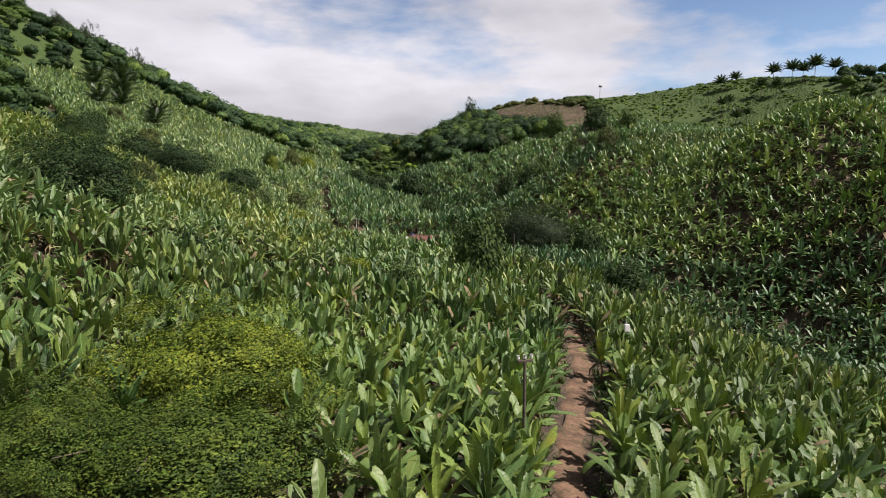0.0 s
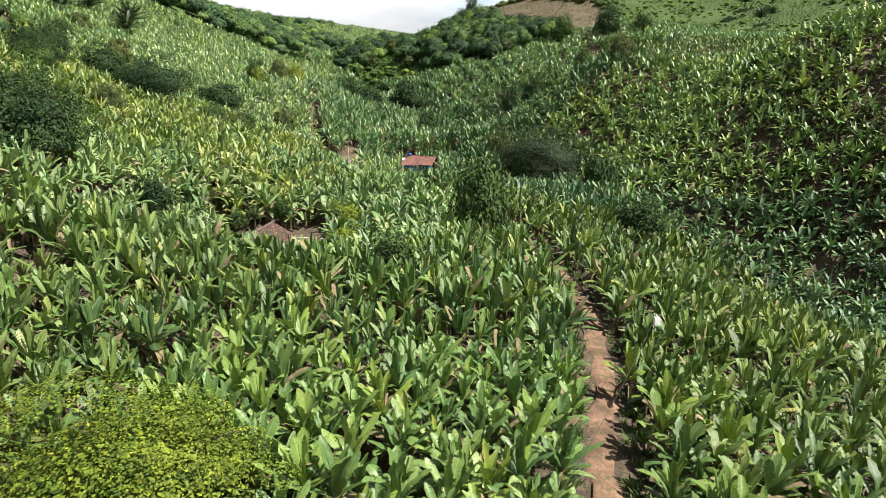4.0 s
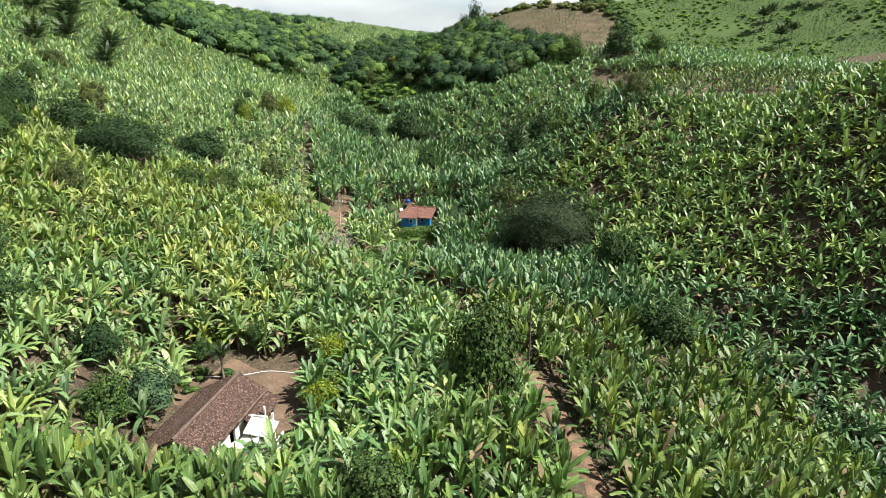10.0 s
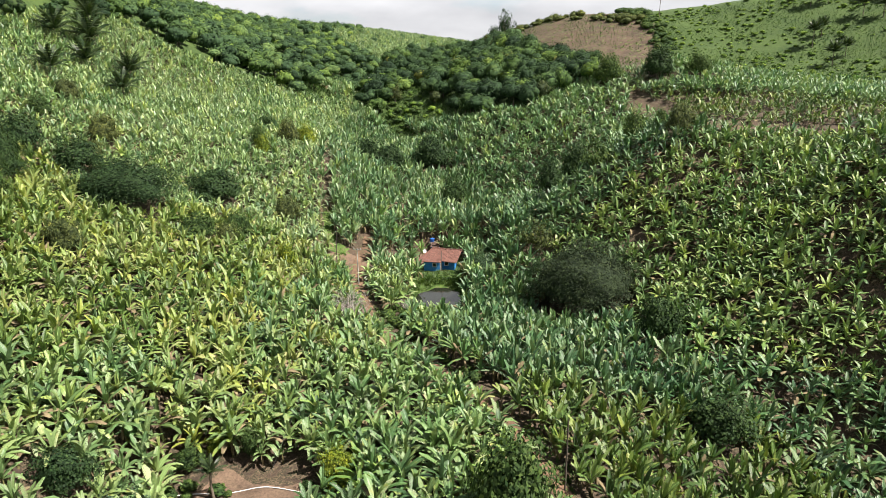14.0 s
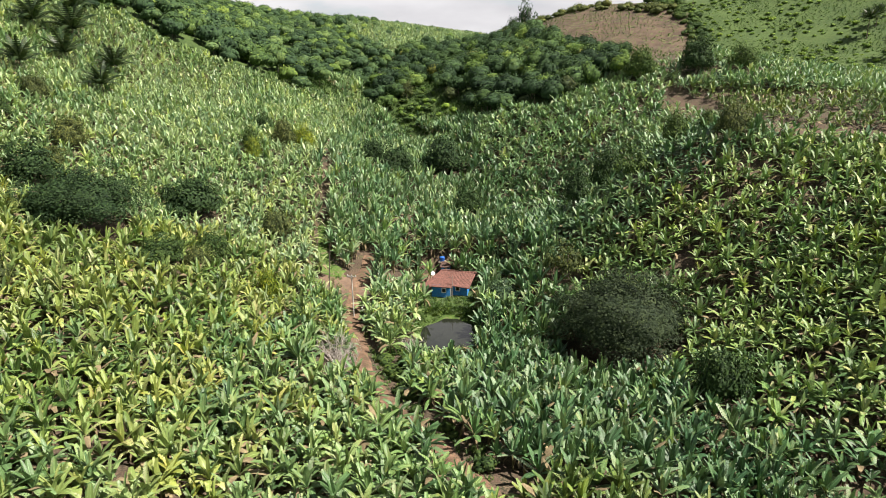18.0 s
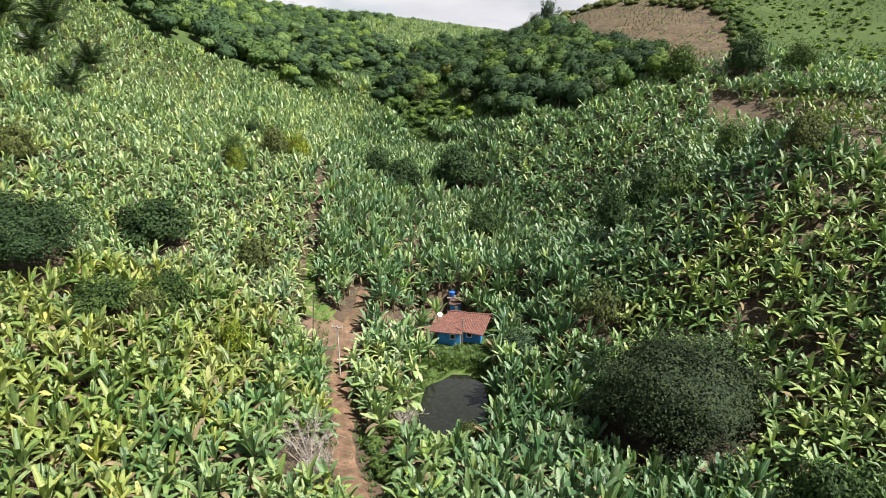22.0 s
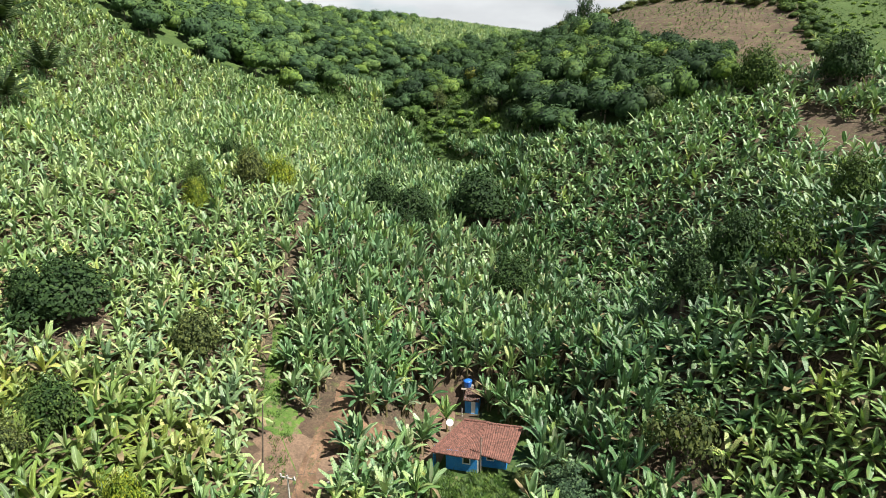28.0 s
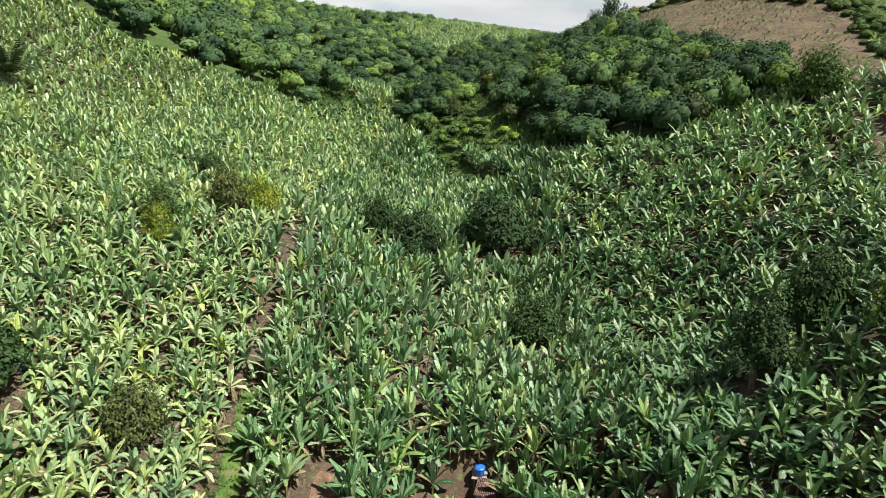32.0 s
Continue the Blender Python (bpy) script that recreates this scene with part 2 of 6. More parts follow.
        last = mg.outputs["Shader"]
    l.new(last, n["Material Output"].inputs["Surface"])
    return m


BANANA = {
    "green": foliage_material("banana_leaf_green", (0.029, 0.071, 0.017), (0.110, 0.208, 0.051), (0.295, 0.357, 0.119), 0.045, 0.4, 0.12, True, 0.2),
    "yellow": foliage_material("banana_leaf_yellowish", (0.045, 0.108, 0.029), (0.148, 0.269, 0.092), (0.326, 0.400, 0.198), 0.035, 0.4, 0.15, True, 0.3),
    "blue": foliage_material("banana_leaf_bluish", (0.023, 0.063, 0.012), (0.093, 0.176, 0.038), (0.249, 0.308, 0.082), 0.05, 0.42, 0.12, True, 0.2),
    # the two pale tones paint the sky's whitish sheen into light and tip
    "pale_blue": foliage_material("banana_leaf_blue_sheen", (0.045, 0.115, 0.041), (0.167, 0.306, 0.135), (0.409, 0.491, 0.300), 0.05, 0.38, 0.12, True, 0.2),
    "pale": foliage_material("banana_leaf_pale_sheen", (0.070, 0.143, 0.050), (0.237, 0.374, 0.156), (0.509, 0.573, 0.345), 0.04, 0.38, 0.14, True, 0.25),
    "golden": foliage_material("banana_leaf_golden", (0.049, 0.107, 0.024), (0.192, 0.294, 0.075), (0.472, 0.484, 0.184), 0.06, 0.4, 0.18, True, 0.28),
    # deep green; on the right slope this darker colour stands in for shade
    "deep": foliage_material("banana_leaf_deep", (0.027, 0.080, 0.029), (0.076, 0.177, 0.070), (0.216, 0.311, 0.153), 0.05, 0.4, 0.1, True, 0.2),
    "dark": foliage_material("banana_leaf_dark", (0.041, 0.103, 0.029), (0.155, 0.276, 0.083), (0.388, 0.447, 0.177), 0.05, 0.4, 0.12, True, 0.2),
}
STEM = rough_material("banana_stem", (0.10, 0.09, 0.035), (0.2, 0.19, 0.07), 1.2, 9.0, 0.7, 0.3, (0.08, 0.05, 0.03))
DEAD = rough_material("dead_banana_leaf", (0.11, 0.085, 0.045), (0.24, 0.19, 0.105), 0.8, 6.0, 0.9, 0.4)
CROWN = {
    "dark": foliage_material("tree_leaf_dark", (0.01, 0.03, 0.01), (0.025, 0.058, 0.017), (0.048, 0.086, 0.025), 0.35, 0.75, 0.15),
    "mid": foliage_material("tree_leaf_mid", (0.016, 0.044, 0.011), (0.045, 0.092, 0.022), (0.095, 0.14, 0.034), 0.3, 0.75, 0.18),
    "lime": foliage_material("tree_leaf_lime", (0.05, 0.1, 0.012), (0.15, 0.22, 0.025), (0.3, 0.32, 0.035), 0.5, 0.7, 0.25),
    "grove": foliage_material("tree_leaf_grove", (0.02, 0.05, 0.008), (0.06, 0.11, 0.014), (0.15, 0.19, 0.03), 0.5, 0.7, 0.2),
    "pasture": foliage_material("pasture_shrub", (0.065, 0.135, 0.02), (0.12, 0.215, 0.035), (0.2, 0.28, 0.055), 0.1, 0.75, 0.2),
    "olive": foliage_material("tree_leaf_olive", (0.035, 0.055, 0.018), (0.08, 0.105, 0.032), (0.15, 0.17, 0.05), 0.5, 0.75, 0.18),
    "grey": foliage_material("shrub_leaf_grey", (0.035, 0.075, 0.035), (0.075, 0.135, 0.065), (0.12, 0.18, 0.09), 0.5, 0.75, 0.18),
}
CROWN["sombre"] = foliage_material("feathery_leaf", (0.016, 0.032, 0.014), (0.034, 0.056, 0.022), (0.062, 0.085, 0.034), 0.35, 0.75, 0.15, grain=0.9)
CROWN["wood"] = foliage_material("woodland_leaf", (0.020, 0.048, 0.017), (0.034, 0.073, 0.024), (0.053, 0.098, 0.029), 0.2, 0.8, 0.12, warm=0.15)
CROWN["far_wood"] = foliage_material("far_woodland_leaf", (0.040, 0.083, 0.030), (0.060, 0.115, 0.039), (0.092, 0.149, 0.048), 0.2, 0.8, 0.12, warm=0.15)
BARK = rough_material("bark", (0.09, 0.07, 0.05), (0.2, 0.17, 0.13), 2.0, 14.0, 0.9, 0.6)
TWIG = rough_material("bleached_twigs", (0.3, 0.27, 0.24), (0.48, 0.44, 0.4), 2.0, 14.0, 0.9, 0.3)
PALM = foliage_material("palm_leaf", (0.03, 0.055, 0.018), (0.06, 0.1, 0.03), (0.12, 0.14, 0.05), 0.4, 0.4, 0.2)
GRASS = foliage_material("grass_blades", (0.06, 0.12, 0.02), (0.13, 0.24, 0.035), (0.28, 0.34, 0.08), 0.4, 0.5, 0.3)
BRUSH = foliage_material("pasture_brush", (0.035, 0.085, 0.012), (0.075, 0.15, 0.022), (0.16, 0.23, 0.045), 0.12, 0.7, 0.25, grain=0.3)
WEED = foliage_material("weed_leaf", (0.04, 0.09, 0.014), (0.1, 0.19, 0.03), (0.22, 0.27, 0.06), 0.5, 0.5, 0.25)
EARTH = rough_material("red_earth", (0.085, 0.05, 0.031), (0.22, 0.132, 0.083), 0.8, 6.0, 0.95, 0.5, (0.085, 0.075, 0.036))


def ground_material():
    m, n, l, b = material("hillside_ground")
    cover = n.new("ShaderNodeVertexColor")
    cover.layer_name = "cover"
    sep = n.new("ShaderNodeSeparateColor")
    l.new(cover.outputs["Color"], sep.inputs["Color"])
    soil = mixed(n, l, stretch(n, l, noise_fac(n, l, 0.25), 0.35, 0.65), (0.03, 0.021, 0.014), (0.085, 0.056, 0.038))
    litter = stretch(n, l, noise_fac(n, l, 1.1, 6.0), 0.4, 0.55)
    soil = mixed(n, l, litter, soil, mixed(n, l, stretch(n, l, noise_fac(n, l, 5.0), 0.4, 0.6), (0.026, 0.028, 0.012), (0.13, 0.092, 0.06)))
    turf = mixed(n, l, stretch(n, l, noise_fac(n, l, 0.12, 5.0), 0.35, 0.65), (0.024, 0.058, 0.009), (0.048, 0.092, 0.015))
    turf = mixed(n, l, stretch(n, l, noise_fac(n, l, 1.4, 6.0), 0.4, 0.75), turf, (0.065, 0.095, 0.022))
    bare = mixed(n, l, stretch(n, l, noise_fac(n, l, 0.18, 6.0), 0.35, 0.65), (0.055, 0.036, 0.024), (0.105, 0.07, 0.046))
    bare = mixed(n, l, stretch(n, l, noise_fac(n, l, 0.7, 6.0), 0.55, 0.65), bare, (0.1, 0.13, 0.035))
    col = mixed(n, l, sep.outputs["Red"], soil, turf)
    col = mixed(n, l, sep.outputs["Green"], col, bare)
    small = noise_fac(n, l, 3.0, 8.0, 0.7)
    col = mixed(n, l, 0.5, col, stretch(n, l, small, 0.25, 0.75), "OVERLAY")
    l.new(col, b.inputs["Base Color"])
    b.inputs["Roughness"].default_value = 0.95
    bump(n, l, b, small, 0.6, 0.25)
    return m


GROUND = ground_material()

# ---- the land ----
# rounded landforms: centre x, centre y, spread, height
BASE = 30.0
FAR_HILLS = [
    (-300, -100, 110, 26.7), (300, -100, 110, -31.4), (-300, 100, 110, 56.1), (300, 200, 110, 25.0),
    (-300, 300, 110, 66.5), (200, 400, 110, 8.9), (-300, 500, 110, 20.8), (-100, 500, 110, -24.3),
    (0, 500, 110, 16.7), (-300, 600, 180, 50.3), (100, 600, 110, 5.5), (200, 700, 110, 7.5),
    (-300, 800, 110, -21.4), (-100, 800, 110, 23.2), (0, 800, 110, -13.3), (-300, 900, 110, 22.6),
    (0, 900, 180, 15.8), (300, 900, 110, 5.2),
]
SLOPES = [
    (-20, -60, 45, -7.9), (100, -60, 45, -8.6), (180, -60, 45, -13.1), (-180, -20, 45, 4.7),
    (60, 20, 70, -33.0), (-140, 60, 45, 8.5), (140, 60, 45, 6.3), (180, 140, 45, 5.9),
    (-180, 180, 45, 10.0), (-20, 180, 45, -25.1), (-140, 220, 45, -11.6), (140, 220, 45, -7.7),
    (-180, 260, 45, 12.6), (180, 260, 45, 15.6), (-140, 300, 45, 5.0), (20, 300, 45, 3.9),
    (140, 300, 45, -10.5), (140, 340, 45, 17.4), (180, 340, 45, 10.0), (-140, 380, 45, 8.0),
    (-60, 380, 45, -22.6), (60, 380, 45, 21.7),
]
KNOLLS = [
    (0, 0, 18, 2.1), (60, 0, 18, 4.5), (20, 20, 18, 4.5), (-40, 40, 18, -5.9),
    (60, 40, 18, -2.1), (-80, 60, 18, -1.5), (-20, 80, 18, -4.0), (60, 80, 18, -10.7),
    (-60, 100, 18, -7.1), (-20, 100, 28, -7.4), (40, 100, 18, -10.5), (80, 100, 18, 4.1),
    (-80, 140, 18, -5.5), (-20, 140, 18, -4.0), (20, 140, 18, -10.6), (80, 140, 18, 11.1),
    (60, 160, 18, -4.8), (40, 180, 18, 10.9), (-40, 200, 18, 8.1), (20, 200, 18, -8.2),
    (80, 200, 18, 2.8), (0, 220, 18, -3.4), (-80, 240, 18, -6.0), (-60, 240, 18, 9.5),
    (0, 240, 18, 5.0), (80, 240, 18, 3.3), (-60, 260, 18, 7.0), (-40, 260, 28, -24.8),
    (40, 260, 18, -0.0), (60, 260, 18, 4.9),
]

CRESTS = [(175, 345, 55, 5.0), (15, 385, 28, 4.5), (75, 375, 28, -3.5), (-140, 345, 50, -3.5), (-185, 330, 60, -5.0)]
FORMS = np.array(FAR_HILLS + SLOPES + KNOLLS + CRESTS, float)
# levelled places: x, y, half-width, half-length, level, edge
LEVELS = ((-19.0, 78.5, 7.0, 8.5, 6.2, 10.0), (-5.5, 165.5, 8.0, 8.5, 2.7, 5.0), (-5.6, 146.5, 3.0, 7.0, 1.1, 4.0))


def raw_land(x, y):
    z = np.full(np.shape(x), BASE, float)
    for cx, cy, r, h in FORMS:
        z += h * np.exp(-((x - cx) ** 2 + (y - cy) ** 2) / (2 * r * r))
    return z


def land(x, y):
    x, y = np.asarray(x, float), np.asarray(y, float)
    z = raw_land(x, y)
    for cx, cy, hx, hy, level, edge in LEVELS:
        d = np.hypot(np.maximum(np.abs(x - cx) - hx, 0), np.maximum(np.abs(y - cy) - hy, 0)) / edge
        f = np.clip(1 - d, 0, 1)
        f = f * f * (3 - 2 * f)
        z = z * (1 - f) + level * f
    return z


def at(x, y):
    return float(land(x, y))


def inside(x, y, poly):
    """Which of the points lie in the polygon."""
    c = np.zeros(np.shape(x), bool)
    for (x0, y0), (x1, y1) in zip(poly, poly[1:] + poly[:1]):
        if y0 != y1:
            c ^= ((y0 > y) != (y1 > y)) & (x < (x1 - x0) * (y - y0) / (y1 - y0) + x0)
    return c


def off_line(x, y, line):
    """Distance of the points from a line of corners."""
    d = np.full(np.shape(x), 1e9)
    for (x0, y0), (x1, y1) in zip(line, line[1:]):
        ux, uy = x1 - x0, y1 - y0
        f = np.clip(((x - x0) * ux + (y - y0) * uy) / (ux * ux + uy * uy), 0, 1)
        d = np.minimum(d, np.hypot(x - x0 - f * ux, y - y0 - f * uy))
    return d


ROAD = [(1, 4), (4.5, 20), (6.5, 31), (8.8, 40), (11.2, 50), (12.6, 60), (12.6, 70), (11, 82), (8.5, 91), (4, 100), (-1, 107), (-8, 116), (-14, 127), (-17.5, 138), (-20.5, 148), (-22, 157), (-21.6, 163), (-21.8, 170)]
TRACK = [(-22, 154), (-25.5, 158.5), (-28.6, 163), (-30.6, 169), (-32, 176)]
LANE = [(-22, 160), (-19.5, 162.3), (-16.4, 164.6), (-13.6, 167.5), (-12.2, 171), (-11, 175)]
FOREST_R = [(-4, 505), (-54, 515), (-56, 480), (-58, 420), (-54, 340), (-49, 299), (-43, 290), (-35, 287), (-33, 300), (-28, 313), (-16, 291), (-7, 275), (2, 250), (14, 243), (32, 250), (42, 264), (36, 300), (20, 340), (10, 390), (-6, 440)]
FOREST_L = [(-128, 274), (-104, 269), (-92, 275), (-80, 278), (-66, 282), (-58, 295), (-51, 302), (-54, 340), (-58, 420), (-62, 452), (-108, 570), (-170, 560), (-215, 420), (-190, 300), (-150, 275)]
FAR_PATCH = [(-60, 458), (-106, 572), (-135, 650), (-130, 740), (0, 740), (-20, 600), (-48, 490)]
GLADE = [(-53, 302), (-62, 322), (-80, 352), (-97, 396)]
HILLTOP_L = [(-122, 268), (-134, 236), (-130, 195), (-112, 172), (-92, 158), (-84, 130), (-74, 100), (-66, 74), (-150, 60), (-250, 120), (-250, 330), (-150, 300)]
FAR_WOODS = [(-108, 570), (-135, 650), (-100, 720), (-200, 760), (-300, 640), (-230, 430), (-170, 560)]
PLOUGHED = [(16, 372), (22, 344), (38, 318), (46, 285), (42, 258), (62, 252), (72, 290), (74, 330), (62, 372), (46, 392)]
PASTURE = [(66, 262), (74, 250), (95, 240), (140, 226), (260, 210), (300, 420), (60, 430), (66, 372), (80, 330)]
STRIP = [(49, 232), (52.5, 220), (54, 205), (54, 188), (58, 181.5), (65, 179), (72, 175.5), (76, 166), (80, 150)]
TERRACE = [(49, 234), (54, 206), (54.5, 187), (60, 182), (73, 176.5), (90, 165), (104, 190), (85, 204), (74, 217), (64, 228), (54, 233)]


def strip(lo, hi, near_lo, near_hi, step):
    a = [near_lo]
    while a[-1] < near_hi:
        a.append(a[-1] + step)
    s = step
    while a[-1] < hi:
        s *= 1.16
        a.append(a[-1] + s)
    s = step
    while a[0] > lo:
        s *= 1.16
        a.insert(0, a[0] - s)
    return np.array(a)


def fill_mesh(name, verts, faces, mats, index=None, uv=None, smooth=False, plant=None):
    """A mesh from arrays: corners (n, 3) and faces (m, 3 or 4)."""
    me = bpy.data.meshes.new(name)
    verts, faces = np.asarray(verts, np.float32), np.asarray(faces, np.int32)
    m, k = faces.shape
    me.vertices.add(len(verts))
    me.vertices.foreach_set("co", verts.ravel())
    me.loops.add(m * k)
    me.loops.foreach_set("vertex_index", faces.ravel())
    me.polygons.add(m)
    me.polygons.foreach_set("loop_start", np.arange(0, m * k, k, dtype=np.int32))
    me.polygons.foreach_set("loop_total", np.full(m, k, np.int32))
    for mm in mats:
        me.materials.append(mm)
    if index is not None:
        me.polygons.foreach_set("material_index", np.asarray(index, np.int32))
    if smooth is not False:
        me.polygons.foreach_set("use_smooth", np.ones(m, bool) & smooth)
    if uv is not None:
        me.uv_layers.new(name="UVMap").data.foreach_set("uv", np.asarray(uv, np.float32)[faces.ravel()].ravel())
    if plant is not None:
        p = np.asarray(plant, np.float32)[faces.ravel()]
        me.uv_layers.new(name="Plant").data.foreach_set("uv", np.stack([p, p], -1).ravel())
    me.update(calc_edges=True)
    return me


def fbm(x, y, seed=0.0):
    """Cheap rolling noise."""
    z = 0
    for k, a in ((0.11, 0.35), (0.23, 0.22), (0.51, 0.12), (1.1, 0.06)):
        z = z + a * np.sin(k * x * 1.3 + 1.7 * np.sin(k * y + seed) + seed) * np.cos(k * y * 1.1 + 1.3 * np.sin(k * x * 0.8 - seed))
    return z


def make_ground():
    xs, ys = strip(-3000, 3000, -140, 120, 2.0), strip(-1500, 4000, 0, 340, 2.0)
    X, Y = np.meshgrid(xs, ys)
    Z = land(X, Y)
    flat = np.ones_like(Z)
    for cx, cy, hx, hy, level, edge in LEVELS:
        f = np.clip(1.15 - np.hypot(np.maximum(np.abs(X - cx) - hx, 0), np.maximum(np.abs(Y - cy) - hy, 0)) / edge, 0, 1)
        flat *= 1 - f
    road = np.minimum(off_line(X, Y, ROAD), np.minimum(off_line(X, Y, TRACK), off_line(X, Y, LANE)))
    flat *= np.clip((road - 2) / 3, 0, 1)
    Z += fbm(X, Y) * 0.9 * flat
    ny, nx = X.shape
    i = np.arange(ny * nx).reshape(ny, nx)
    faces = np.stack([i[:-1, :-1], i[:-1, 1:], i[1:, 1:], i[1:, :-1]], -1).reshape(-1, 4)
    me = fill_mesh("ground", np.stack([X, Y, Z], -1).reshape(-1, 3), faces, [GROUND], smooth=True)
    jx, jy = X + 5 * fbm(X, Y, 2.0), Y + 5 * fbm(X, Y, 5.0)
    turf = inside(jx, jy, PASTURE) | inside(jx, jy, FOREST_L) | inside(jx, jy, FOREST_R) | (off_line(jx, jy, [(-12, 250), (-24, 275), (-36, 300)]) < 9) | inside(jx, jy, HILLTOP_L) | (X < -125) | (Y > 430) | (np.abs(X) > 260)
    turf = turf | ((jy > 270) & (jx < 25)) | ((np.hypot((jx + 6) / 10, (jy - 156) / 17) < 1) & (road > 1.5))
    kx, ky = X + 1.5 * fbm(X, Y, 2.0), Y + 1.5 * fbm(X, Y, 5.0)
    fork = (off_line(kx, ky, LANE) < 1.9) | ((off_line(kx, ky, ROAD) < 2.1) & (Y > 122)) | (np.hypot((kx + 24.5) / 4.6, (ky - 158) / 4.6) < 1) | (np.hypot((kx + 9) / 2.4, (ky - 172) / 3.5) < 1)
    turf = turf & ~fork
    bare = fork | inside(jx, jy, PLOUGHED) | (off_line(jx, jy, STRIP) < 3.8)
    col = np.zeros((ny * nx, 4), np.float32)
    col[:, 0], col[:, 1], col[:, 3] = turf.ravel(), bare.ravel(), 1
    me.color_attributes.new("cover", "FLOAT_COLOR", "POINT").data.foreach_set("color", col.ravel())
    return tagged(new("ground", me), "brown earth hillsides of a valley with green pasture and bare field", "ground", kind="structure")


make_ground()


def smooth_line(line, step):
    """The corners joined by a smooth curve, with points every step."""
    p = np.array(line, float)
    out = []
    for k in range(len(p) - 1):
        p0, p1, p2, p3 = p[max(k - 1, 0)], p[k], p[k + 1], p[min(k + 2, len(p) - 1)]
        m = max(2, int(np.hypot(*(p2 - p1)) / step))
        for t in np.arange(m) / m:
            out.append(0.5 * (2 * p1 + (p2 - p0) * t + (2 * p0 - 5 * p1 + 4 * p2 - p3) * t * t + (3 * p1 - p0 - 3 * p2 + p3) * t ** 3))
    return np.array(out + [p[-1]])


def road_mesh(name, line, width, mat, lift, label, category):
    c = smooth_line(line, 0.8)
    d = np.gradient(c, axis=0)
    width = width * np.interp(c[:, 1], (15, 60, 115), (0.5, 0.72, 1.0))[:, None]
    side = np.stack([d[:, 1], -d[:, 0]], -1) / np.hypot(d[:, 0], d[:, 1])[:, None]
    k = len(c)
    wob = 0.25 * np.sin(np.arange(k) * 0.9) + 0.2 * np.sin(np.arange(k) * 0.37 + 1)
    rows = []
    for f in (-1, -0.62, -0.3, 0, 0.3, 0.62, 1):
        p = c + side * (f * width / 2 + (wob * (abs(f) == 1) * 0.7)[:, None])
        z = land(p[:, 0], p[:, 1]) + lift + (0.03 if abs(f) < 0.2 else -0.03 if abs(f) < 0.5 else 0.02 if abs(f) < 0.8 else -0.12)
        rows.append(np.column_stack([p, z]))
    v = np.stack(rows, 1).reshape(-1, 3)
    i = np.arange(k * 7).reshape(k, 7)
    f = np.stack([i[:-1, :-1], i[:-1, 1:], i[1:, 1:], i[1:, :-1]], -1).reshape(-1, 4)
    return tagged(new(name, fill_mesh(name, v, f, [mat], smooth=True)), label, category, kind="structure")


road_mesh("road", ROAD, 2.3, EARTH, 0.12, "narrow reddish dirt road between banana plants", "dirt road")
LAWN = rough_material("short_grass", (0.04, 0.085, 0.012), (0.085, 0.15, 0.022), 0.5, 6.0, 0.9, 0.5, (0.13, 0.11, 0.06))
road_mesh("track", TRACK, 2.0, LAWN, 0.08, "grassy track climbing between the bananas", "track")
road_mesh("lane", LANE, 2.4, EARTH, 0.10, "bare earth lane leading to the blue house", "dirt road")


# ---- plants ----
def blade(rng, length, width, start, rise, bend, yaw, segs, fold, torn):
    """One banana leaf: midrib curve with two half blades. Returns corners, quads, uv."""
    s = np.linspace(0, 1, segs + 1)
    e = rise - bend * s ** 1.4
    step = length / segs
    r = np.concatenate([[0], np.cumsum(np.cos((e[:-1] + e[1:]) / 2) * step)])
    z = np.concatenate([[0], np.cumsum(np.sin((e[:-1] + e[1:]) / 2) * step)])
    w = width / 2 * np.clip((s - 0.06) / 0.16, 0.06, 1) ** 0.6 * (1 - (0.72 if segs > 4 else 0.5) * np.clip((s - 0.78) / 0.22, 0, 1) ** 2)
    up = np.stack([-np.sin(e), np.cos(e)], -1)
    V = []
    for sgn in (-1, 0, 1):
        ww = w * (1 + torn * rng.uniform(-1.0, 0.35, segs + 1)) if sgn else w * 0
        bent = fold + rng.normal(0, 0.16, segs + 1)
        lift = np.sin(bent) * ww
        back = 0.9 * ww * rng.uniform(-0.2, 1.0, segs + 1) * torn
        V.append(np.stack([r + up[:, 0] * lift + np.cos(e) * back, sgn * ww * np.cos(bent), z + up[:, 1] * lift + np.sin(e) * back], -1))
    V = np.stack(V, 1)
    c, sn = np.cos(yaw), np.sin(yaw)
    X, Y = V[..., 0] * c - V[..., 1] * sn, V[..., 0] * sn + V[..., 1] * c
    V = np.stack([X + start[0], Y + start[1], V[..., 2] + start[2]], -1).reshape(-1, 3)
    i = np.arange((segs + 1) * 3).reshape(-1, 3)
    F = np.stack([i[:-1, :-1], i[:-1, 1:], i[1:, 1:], i[1:, :-1]], -1).reshape(-1, 4)
    uv = np.stack([np.tile([0, 0.5, 1.0], segs + 1), np.repeat(s * 3, 3)], -1)
    return V, F, uv


